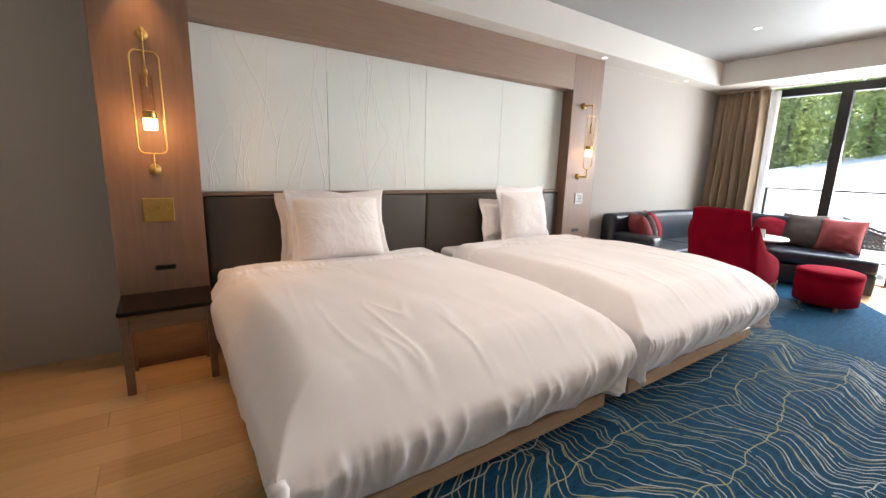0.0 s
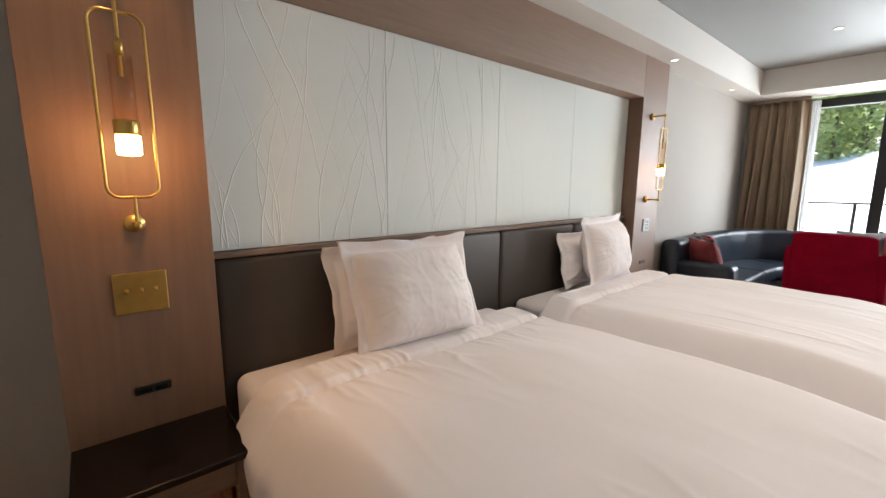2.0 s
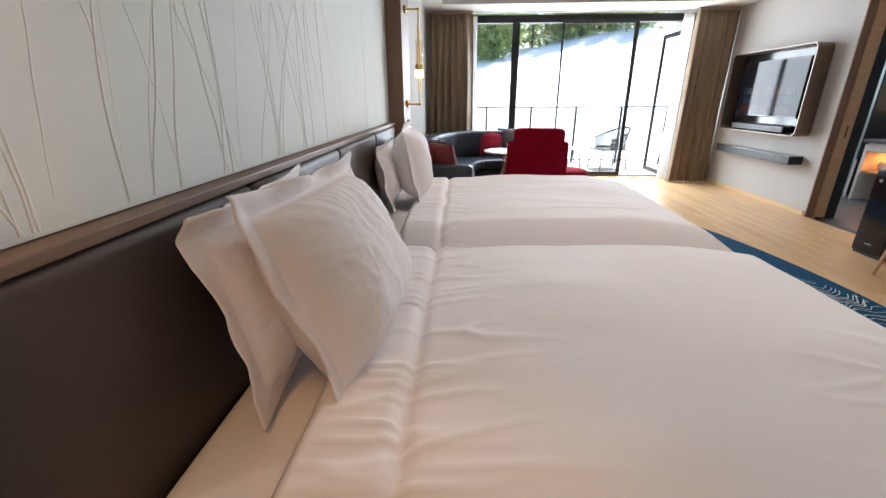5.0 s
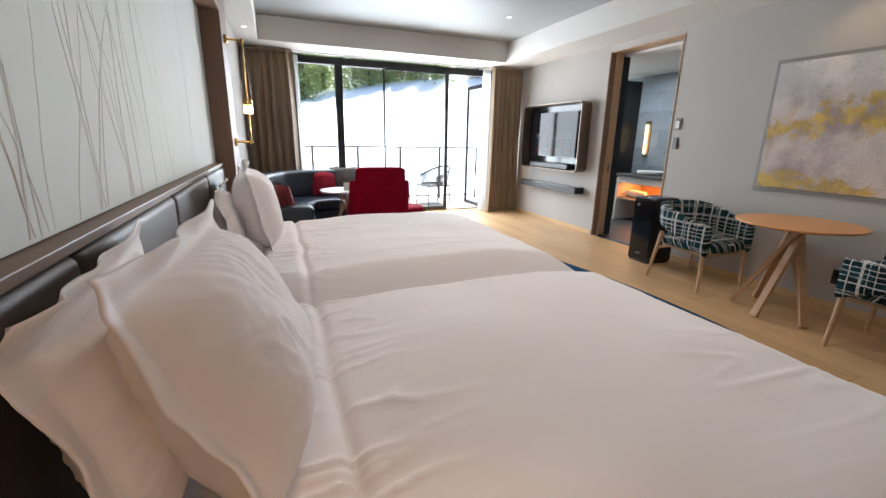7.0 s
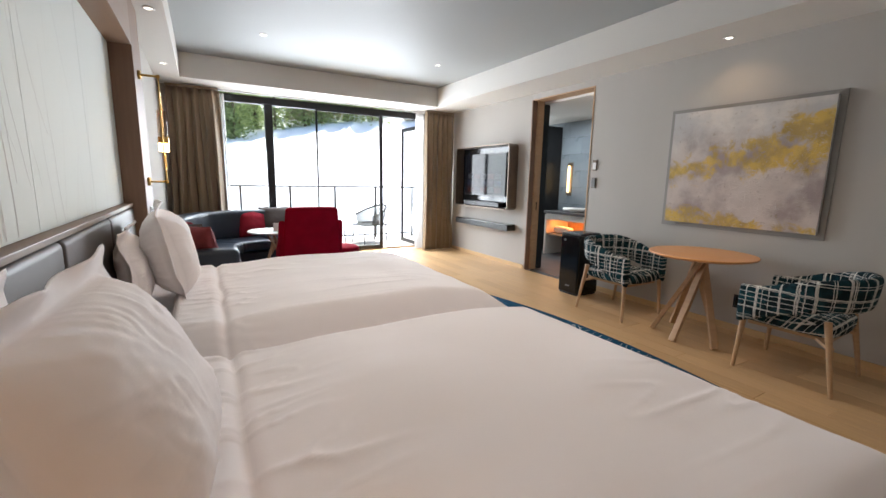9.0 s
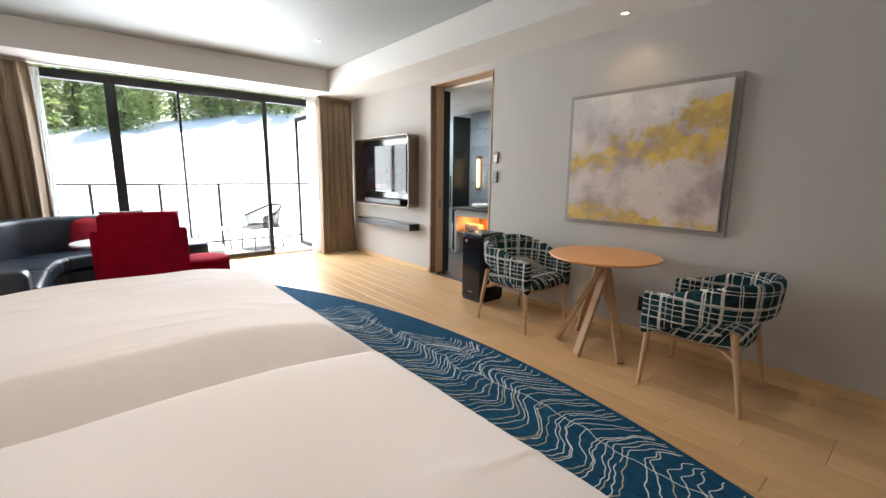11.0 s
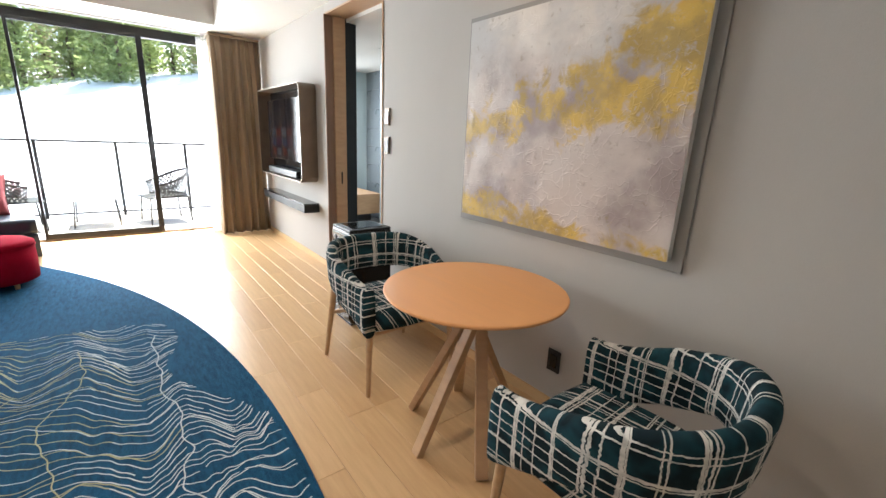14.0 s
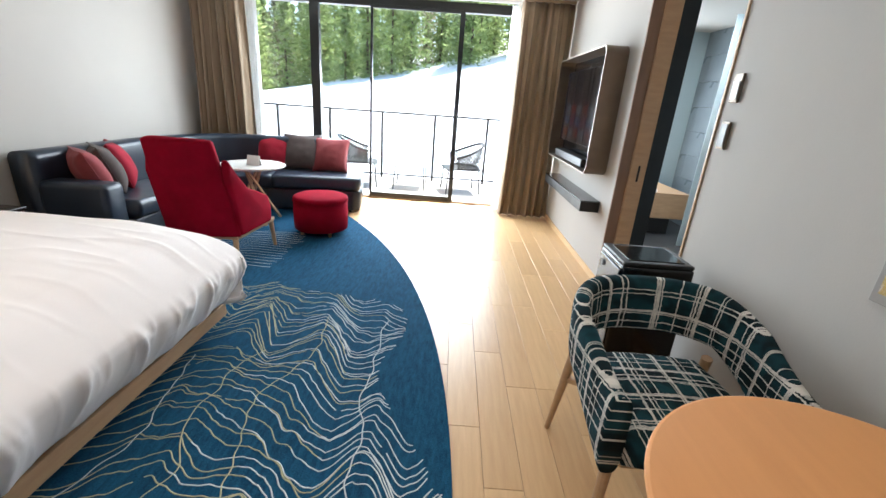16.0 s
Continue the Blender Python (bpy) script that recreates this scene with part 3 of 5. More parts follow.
# bathroom beyond
structure("floor_bathroom", box(3.0, 7.5, -3.3, -1.45, -0.12, -0.004), STONEFLOOR, "dark stone bathroom floor", "floor")
structure("ceiling_bathroom", box(3.0, 7.5, -3.4, -1.53, 2.38, 2.5), CEILWHITE, "white bathroom ceiling", "ceiling")
structure("wall_bathroom_east", box(7.35, 7.5, -3.3, -1.45, -0.1, 2.38), PALEBLUE, "pale blue glossy bathroom wall", "wall")
structure("wall_bathroom_west", box(2.9, 3.0, -3.3, -1.53, -0.1, 2.38), PALEBLUE, "pale blue bathroom wall", "wall")
bw = structure("wall_bathroom_south", box(3.0, 7.5, -3.3, -3.16, -0.1, 2.38), STONEFLOOR, "blue-grey tiled bathroom wall", "wall")
vanity = empty("vanity", pose(4.9, -2.85, 0), "pale wood vanity unit with glowing open shelf", "vanity")
part("side_panel", box(0.68, 0.72, -0.28, 0.28, 0, 0.72, 0.003), MARBLE, vanity)
part("side_panel", box(-0.72, -0.68, -0.28, 0.28, 0, 0.72, 0.003), MARBLE, vanity)
part("drawer_front", box(-0.68, 0.68, -0.26, 0.28, 0.64, 0.74, 0.003), MARBLE, vanity)
part("shelf", box(-0.68, 0.68, -0.28, 0.25, 0.36, 0.39, 0.002), OAKPLAIN, vanity)
part("back_panel", box(-0.68, 0.68, -0.29, -0.275, 0.0, 0.64), OAKPLAIN, vanity)
part("worktop", box(-0.74, 0.74, -0.3, 0.3, 0.742, 0.785, 0.004), STONEFLOOR, vanity, "dark stone worktop")
solid("wash_basin", lathe([(0.12, 0.786), (0.19, 0.80), (0.2, 0.85), (0.185, 0.85), (0.11, 0.81)], 32), WHITEPLASTIC, "white ceramic basin on the vanity", "basin", "", True).location = (5.2, -2.85, 0)
solid("rolled_towel", rod((5.15, -2.75, 0.455), (5.5, -2.75, 0.455), 0.062), LINEN, "rolled white towel on the vanity shelf", "towel", "", True)
lampb = empty("bathroom_wall_lamp", pose(5.62, -3.14, 1.35), "slim bathroom wall lamp with lit amber tube", "wall lamp")
part("back_plate", box(-0.05, 0.05, -0.018, 0.01, -0.3, 0.3, 0.004), BRONZE, lampb)
part("tube", rod((0, 0.04, -0.24), (0, 0.04, 0.24), 0.02), BATHGLOW, lampb, "lit tube")
part("cap", rod((0, 0.04, 0.24), (0, 0.04, 0.29), 0.03), BRONZE, lampb)
part("cap", rod((0, 0.04, -0.29), (0, 0.04, -0.24), 0.03), BRONZE, lampb)
bench = empty("bathroom_bench", pose(6.75, -2.35, 0), "floating oak bench with a white towel in the bathroom", "bench")
part("body", box(-0.45, 0.58, -0.5, 0.45, 0.22, 0.52, 0.004), OAKPLAIN, bench)
part("plinth", box(-0.3, 0.58, -0.4, 0.4, 0, 0.22), STONEFLOOR, bench)
solid("folded_towel", box(6.28, 6.9, -2.45, -2.1, 0.521, 0.57, 0.02, 3), LINEN, "folded white towel on the bench", "towel", "", True)
solid("bath_brush", rod((5.74, -2.62, 0.0), (5.78, -2.66, 0.5), 0.012), WHITEPLASTIC, "white long-handled floor squeegee leaning in the bathroom", "squeegee")
shower = empty("shower_door", pose(5.9, -2.6, 0), "pale glass shower door with a black bar handle and dark side panel", "shower door")
part("side_panel", box(-0.02, 0.03, -0.54, -0.165, 0, 2.3, 0.003), BLACKMETAL, shower, "dark full-height panel")
part("door_pane", box(0.0, 0.01, -0.162, 0.0, 0.02, 2.3, 0.002), PALEBLUE, shower, "pale blue frosted pane")
handle = part("handle", rod((-0.05, -0.07, 0.76), (-0.05, -0.07, 1.30), 0.011), BLACKMETAL, shower)
for z in (0.86, 1.2):
    part("standoff", rod((-0.05, -0.07, z), (0.0, -0.07, z), 0.008), BLACKMETAL, handle)
dl = empty("bathroom_downlight", pose(5.4, -2.35, 2.38), "small round bathroom downlight", "downlight")
part("rim", lathe([(0.05, -0.001), (0.05, -0.008), (0.036, -0.008)], 24), WHITEPLASTIC, dl)
part("lens", lathe([(0.035, -0.002), (0.034, -0.006)], 24), LED, dl)

# ---- window ----
win = empty("window_1", pose(7.29, 0, 0), "full-height dark aluminium sliding balcony window, one leaf open", "window", "", "structure")
ZB, ZT = 0.0, 2.45
part("window_frame_head", box(-0.05, 0.06, -0.93, 2.86, ZT - 0.055, ZT + 0.05, 0.003), BLACKMETAL, win)
part("window_sill", box(-0.06, 0.08, -0.93, 2.86, -0.012, 0.022, 0.003), BRONZE, win, "low metal threshold track")
for y, w, x in ((1.80, 0.115, 0.0), (-0.90, 0.06, 0.03), (2.83, 0.06, 0.0)):
    part("mullion", box(x - 0.045, x + 0.045, y - w / 2, y + w / 2, 0.0, ZT - 0.05, 0.004), BLACKMETAL, win)
leaf = part("sliding_leaf_stile", box(-0.075, -0.04, -0.085, -0.025, 0.022, ZT - 0.04, 0.004), BLACKMETAL, win)
part("leaf_stile", box(-0.07, -0.035, 1.055, 1.085, 0.022, ZT - 0.04, 0.004), BLACKMETAL, win)
part("leaf_rail", box(-0.07, -0.04, -0.025, 1.055, 0.022, 0.085, 0.004), BLACKMETAL, win)
part("leaf_rail", box(-0.07, -0.04, -0.025, 1.055, ZT - 0.075, ZT - 0.035, 0.004), BLACKMETAL, win)
part("leaf_handle", box(-0.10, -0.077, -0.065, -0.05, 0.95, 1.25, 0.004), BLACKMETAL, win)
for a, b, x in ((-0.025, 1.055, -0.055), (1.09, 1.74, 0.0), (1.86, 2.8, 0.0)):
    pane = part("pane", box(x - 0.004, x + 0.004, a, b, 0.085 if x else 0.02, ZT - 0.06), GLASS, win, "clear glass pane")
    pane.visible_shadow = False
# half-open outer leaf past the opening
for x in (0.11, 0.76):
    part("outer_leaf_stile", box(x, x + 0.05, -0.88, -0.84, 0.0, ZT - 0.15, 0.004), BLACKMETAL, win)
for z in (0.0, ZT - 0.22):
    part("outer_leaf_rail", box(0.16, 0.76, -0.877, -0.843, z, z + 0.07, 0.004), BLACKMETAL, win)
pane = part("pane", box(0.16, 0.76, -0.863, -0.857, 0.07, ZT - 0.22), GLASS, win, "clear glass pane")
pane.visible_shadow = False

# ---- balcony and hillside ----
structure("balcony_floor", box(7.37, 9.15, -2.4, 4.2, -0.2, -0.03), DECK, "pale concrete balcony floor", "balcony")
# Overhang added out of view; its depth sets how far sun reaches indoors.
structure("unseen_balcony_overhang", box(7.4, 7.98, -2.4, 4.2, 2.75, 2.95), CEILWHITE, "white overhang over the balcony, out of view, cut to limit the sun", "balcony")
structure("wall_balcony_south", box(7.4, 8.0, -2.5, -1.6, -0.2, 2.75), CEILWHITE, "white balcony side wall", "wall")
rail = empty("balcony_railing", pose(0, 0, 0), "thin dark metal balcony railing", "railing", "", "structure")
part("top_rail", box(9.0, 9.05, -1.5, 4.2, 1.09, 1.12, 0.004), BLACKMETAL, rail)
part("bottom_rail", box(9.01, 9.04, -1.5, 4.2, 0.02, 0.045, 0.003), BLACKMETAL, rail)
for k in range(6):
    y = -0.62 + 0.92 * k
    part("post", box(9.0, 9.045, y - 0.02, y + 0.02, -0.03, 1.09, 0.003), BLACKMETAL, rail)
part("side_rail", box(7.45, 9.0, -1.5, -1.46, 1.09, 1.12, 0.004), BLACKMETAL, rail)
for k in range(3):
    x = 8.0 + 0.45 * k
    part("side_post", box(x - 0.02, x + 0.02, -1.5, -1.46, -0.03, 1.09, 0.003), BLACKMETAL, rail)
rp = part("rail_pane", box(9.02, 9.028, -1.5, 4.2, 0.05, 1.085), GLASS, rail, "clear glass infill")
rp.visible_shadow = False


def hill(x, y):
    k = max(0.0, (x - 12) / 58)
    up = -5 * (1 - min(k, 1)) + 7.2 * k - 0.2 * y * min(k, 1.6)
    return up + 0.5 * noise.noise(Vector((x * 0.05, y * 0.05, 0)))


bm = bmesh.new()
xs = [9.4 + 5.5 * i + 0.35 * i * i for i in range(29)]
ys = [-260 + 13 * j for j in range(41)]
grid = [[bm.verts.new((x, y, hill(x, y))) for y in ys] for x in xs]
for i in range(len(xs) - 1):
    for j in range(len(ys) - 1):
        bm.faces.new((grid[i][j], grid[i + 1][j], grid[i + 1][j + 1], grid[i][j + 1]))
structure("ground", bm, SNOW, "bright snow-covered hillside rising to the woods", "ground")


def conifer(name, seed, h, width, mat):
    r = random.Random(seed)
    t = empty(name, pose(0, 0, 0), "tall green conifer at the edge of the snow slope" if mat is LEAF else "yellowish bare larch at the edge of the snow slope", "tree", "trees on the hillside")
    part("trunk", rod((0, 0, -1), (0, 0, h), 0.22, 0.03, 7), BARK, t)
    bm = bmesh.new()
    layers = int(h * 2.6)
    for k in range(layers):
        z = h * (0.03 + 0.97 * k / layers)
        reach = width * (1 - (z / h)) ** 0.8 * r.uniform(0.7, 1.15) + 0.15
        for _ in range(13):
            a = r.uniform(0, 6.283)
            ln = reach * r.uniform(0.55, 1.1)
            ca, sa = math.cos(a), math.sin(a)
            for q in range(4):
                d = ln * (q + 0.6) / 4
                s = r.uniform(0.3, 0.62) * (1.1 - 0.12 * q)
                c = Vector((ca * d, sa * d, z - d * 0.28 + r.uniform(-0.2, 0.2)))
                v = [bm.verts.new(c + Vector((r.uniform(-s, s), r.uniform(-s, s), r.uniform(-s, s) * 0.7))) for _ in range(3)]
                bm.faces.new(v)
    part("crown", bm, mat, t)
    return t


TREES = [conifer("conifer_tree", 11, 18, 5.0, LEAF), conifer("conifer_tree", 12, 22, 5.6, LEAF), conifer("conifer_tree", 13, 15, 4.6, LEAF), conifer("larch_tree", 14, 16, 4.0, LARCH)]
rt = random.Random(3)
spots = []
for row in range(4):
    for k in range(38):
        y = -75 + 4.0 * k + rt.uniform(-2, 2)
        x = 66 + row * 7 + rt.uniform(-2.5, 2.5)
        spots.append((x, y))
for i, (x, y) in enumerate(spots):
    pick = 3 if rt.random() < (0.45 if y < 8 else 0.15) else rt.randrange(3)
    m = pose(x, y, hill(x, y) - 0.3, 0, 0, rt.uniform(0, 360)) @ Matrix.Diagonal((1, 1, 1, 1))
    if i < 4:
        TREES[i].matrix_world = m
    else:
        copy_thing(TREES[pick], m)


def woven_chair(m, label):
    c = empty("balcony_chair", m, label, "chair", "woven balcony chairs")
    for sx in (-0.27, 0.27):
        for sy in (-0.24, 0.24):
            part("leg", rod((sx, sy, 0), (sx * 0.9, sy * 0.9, 0.38), 0.011), BLACKMETAL, c)
    part("seat", box(-0.29, 0.29, -0.27, 0.27, 0.375, 0.395, 0.008), WICKER, c)

    def edge(t):
        a = radians(-115 + 230 * t)
        return Vector((-0.31 * math.cos(a), 0.33 * math.sin(a), 0))

    top = [edge(k / 24) * 1.08 + Vector((0, 0, 0.58 + 0.20 * math.sin(math.pi * k / 24) ** 1.5)) for k in range(25)]
    low = [edge(k / 24) * 0.93 + Vector((0, 0, 0.40)) for k in range(25)]
    part("back_rim", tube(top, 0.018), BLACKMETAL, c)
    part("seat_rim", tube(low, 0.016), BLACKMETAL, c)
    bm = bmesh.new()
    for k in range(24):
        for s in range(4):
            f0, f1 = s / 4, (s + 1) / 4
            for a, b in ((k, min(24, k + 1)), (k + 1, k)):
                p0, p1 = low[a].lerp(top[a], f0), low[b].lerp(top[b], f1)
                d = Vector((0, 0, 0.014))
                bm.faces.new([bm.verts.new(q) for q in (p0 - d, p1 - d, p1 + d, p0 + d)])
    part("woven_back", bm, WICKER, c, "open woven strap back")
    return c


woven_chair(pose(8.25, -0.2, -0.03, 0, 0, 102), "dark open-woven balcony chair on the deck")
woven_chair(pose(8.25, 1.45, -0.03, 0, 0, -78), "dark open-woven balcony chair behind the sofa")
bt = empty("balcony_table", pose(8.3, 0.62, -0.03), "low thin balcony table between the woven chairs", "table")
part("top", box(-0.25, 0.25, -0.25, 0.25, 0.38, 0.395, 0.005), DECK, bt)
for a, b in ((-0.22, -0.22), (0.22, -0.22), (-0.22, 0.22), (0.22, 0.22)):
    part("leg", rod((a * 1.15, b * 1.15, 0), (a, b, 0.38), 0.01), BLACKMETAL, bt)


# ---- curtains ----
def curtain(name, x, y0, y1, folds, z1, flare, label):
    c = empty(name, pose(x, 0, 0), label, "curtain")

    def fn(u, v):
        ph = u * folds * 2 * math.pi
        amp = 0.085 * (0.55 + 0.45 * (1 - v)) * (0.8 + 0.4 * noise.noise(Vector((u * 7, 0, 0))))
        yy = y0 + (y1 - y0) * u + flare * (1 - v) * (u - 0.5)
        return (amp * math.sin(ph + 0.4 * math.sin(3 * v)) + 0.008 * math.sin(2.7 * ph), yy + 0.022 * math.sin(2 * ph) + 0.01 * math.sin(5 * v + u * 9), 0.012 + (z1 - 0.012) * v)

    ob = part("drape", surface(fn, folds * 18, 24), CURTAIN, c, "", True)
    md = ob.modifiers.new("thick", "SOLIDIFY")
    md.thickness = 0.004
    part("heading", box(-0.035, 0.035, min(y0, y1), max(y0, y1), z1, z1 + 0.03, 0.004), CURTAIN, c)
    return c


curtain("curtain", 6.86, 2.5, 3.12, 6, 2.46, 0.12, "bronze satin floor-length curtain gathered beside the sofa")
curtain("curtain", 6.78, -1.30, -0.72, 6, 2.46, 0.05, "bronze satin floor-length curtain gathered beside the television")


def sheer_curtain(x, y0, y1):
    bm = surface(lambda u, v: (0.03 * math.sin(u * 30), y0 + (y1 - y0) * u, 0.015 + 2.44 * v), 40, 4)
    ob = solid("sheer_curtain", bm, SHEER, "thin white sheer curtain gathered at the window edge", "curtain", "", True)
    ob.location.x = x


sheer_curtain(6.98, -0.78, -0.62)
sheer_curtain(7.02, 2.42, 2.56)


# ---- rug ----
bm = bmesh.new()
outline = []
for k in range(61):
    x = -0.6 + 7.0 * k / 60
    outline.append((x, 6.05 - math.sqrt(6.2 ** 2 - (x - 2.4) ** 2)))
outline += [(6.5, 1.6), (6.4, 2.35), (0.3, 2.35), (0.3, 1.25), (-0.6, 1.25)]
top = [bm.verts.new((x, y, 0.012)) for x, y in outline]
low = [bm.verts.new((x, y, 0.0005)) for x, y in outline]
bm.faces.new(top)
for k in range(len(top)):
    q = (k + 1) % len(top)
    bm.faces.new((top[k], low[k], low[q], top[q]))
rug = solid("rug", bm, RUG, "large blue curved rug with pale contour lines on the oak floor", "rug")
YARNWHITE = material("pale_yarn", (0.64, 0.68, 0.68), (0.48, 0.53, 0.54), 0.95, scale=9, fine=160, bump=0.5, spec=0.05)
YARNGOLD = material("olive_gold_yarn", (0.47, 0.46, 0.31), (0.34, 0.33, 0.20), 0.95, scale=9, fine=160, bump=0.5, spec=0.05)


def nz(a, b, c=0.0):
    return noise.noise(Vector((a, b, c)))


def rug_edge(x):
    return 6.05 - math.sqrt(max(0.1, 6.2 ** 2 - (x - 2.4) ** 2))


def contour(x0, y, k):
    """The place of contour k at y; it swings with its neighbours and kinks where the ridges run."""
    run = 2.1 * y + 1.5 * nz(x0 * 0.8, y * 0.8, 3) + 0.5 * x0
    kink = abs(run - math.floor(run) - 0.5)
    swing = 0.62 * nz(y * 0.8 + 4, x0 * 0.42, 1) + 0.36 * (kink - 0.25) * (0.7 + nz(x0 * 0.9, y, 17))
    ripple = 0.15 * nz(y * 3.6, x0 * 1.6, 5) + 0.075 * nz(y * 3.2, k * 0.6, 21) + 0.036 * nz(y * 12, x0 * 1.6, 8) + 0.012 * nz(y * 26, x0 * 3.0, 12)
    hook = -0.75 * max(0.0, rug_edge(x0) + 0.42 - y) ** 2
    return x0 + swing + ripple + hook


def yarn(bm, pts, w, z):
    prev = None
    for k in range(len(pts)):
        a, b = Vector(pts[max(0, k - 1)]), Vector(pts[min(len(pts) - 1, k + 1)])
        d = b - a
        if d.length < 1e-6:
            continue
        side = Vector((-d.y, d.x)).normalized() * w
        p = Vector(pts[k])
        row = [bm.verts.new((p.x + side.x * f, p.y + side.y * f, z + h)) for f, h in ((-1, 0), (0, 0.0015), (1, 0))]
        if prev:
            bm.faces.new((prev[0], prev[1], row[1], row[0]))
            bm.faces.new((prev[1], prev[2], row[2], row[1]))
        prev = row


white, gold = bmesh.new(), bmesh.new()
ry = random.Random(21)
for k in range(128):
    x0 = -1.0 + 0.0445 * k + ry.uniform(-0.012, 0.012)
    y_end = 1.75 if x0 < 3.6 else 1.45 + 0.3 * nz(x0 * 2, 9)
    tint = white
    pts = []
    for q in range(171):
        y = -0.2 + (y_end + 0.2) * q / 170
        x = contour(x0, y, k)
        # the figure keeps off the rim past the beds and steps back in lobes
        gap = 0.03
        if x > 2.6:
            gap += 0.17 + 0.13 * math.sin((x - 2.6) * 4.6 - 1.4) + 0.2 * max(0.0, x - 3.55)
        if y < rug_edge(x) + gap or x > 4.12 + 0.22 * nz(y * 2.2, 6) + 0.12 * (y - 0.7) or x < -0.55:
            if len(pts) > 4:
                yarn(tint, pts, 0.0028, 0.0122)
            pts = []
            continue
        want = gold if y > 0.42 + 0.55 * nz(x * 0.8, k * 0.37, 4) + 0.12 * max(0.0, x - 2.0) and (k % 3 or y > 0.9) else white
        if want is not tint and len(pts) > 3:
            yarn(tint, pts + [(x, y)], 0.0028, 0.0122)
            pts = []
        tint = want
        if len(pts) > 12 and ry.random() < 0.006:
            yarn(tint, pts, 0.0028, 0.0122)
            pts = []
            continue
        pts.append((x, y))
    if len(pts) > 4:
        yarn(tint, pts, 0.0028, 0.0122)
# wandering threads that run along the beds and tie the contours together
for j in range(4):
    y0, pts = 0.25 + 0.32 * j, []
    tint = gold if j % 3 else white
    for q in range(260):
        x = -0.5 + 4.3 * q / 259
        y = y0 + 0.30 * nz(x * 0.8, j * 1.7, 31) + 0.09 * nz(x * 3.1, j * 2.3, 33) + 0.03 * nz(x * 9, j, 35)
        if y < rug_edge(x) + 0.04 + (0.22 if x > 2.6 else 0.0) or y > 1.7 or nz(x * 0.9, j * 3.1, 37) > 0.22:
            if len(pts) > 8:
                yarn(tint, pts, 0.0028, 0.0126)
            pts = []
            continue
        pts.append((x, y))
    if len(pts) > 8:
        yarn(tint, pts, 0.0028, 0.0126)
# a second figure under the lounge chair
for k in range(16):
    x0 = 4.5 + 0.055 * k
    pts = [(x0 + 0.18 * nz(y * 1.6, x0 * 0.5, 14) + 0.02 * nz(y * 8, x0 * 2, 15), y) for y in (1.34 + 0.10 * nz(k * 0.5, 3) + 0.03 * q for q in range(28))]
    yarn(white, pts, 0.003, 0.0122)
for nm, b, mt in (("yarn_inlay", white, YARNWHITE), ("yarn_inlay", gold, YARNGOLD)):
    part(nm, b, mt, rug)["kind"] = "stuff"


# ---- beds ----
def smooth(a, b, x):
    t = min(1.0, max(0.0, (x - a) / (b - a)))
    return t * t * (3 - 2 * t)


def roll(a, flat, r, lean):
    """Cloth a metres along from the middle: flat, then round a shoulder, then down; gives reach and fall."""
    arc = r * math.pi / 2
    if a <= flat:
        return a, 0.0
    if a < flat + arc:
        t = (a - flat) / r
        return flat + r * math.sin(t), -r * (1 - math.cos(t))
    e = a - flat - arc
    return flat + r - lean * e, -r - e


def crest(x, y, z, sharp):
    """1 on thin wandering lines, falling to 0 beside them."""
    return max(0.0, 1 - abs(wrinkle(x, y, z, 1.0, 1.0)) * sharp) ** 2


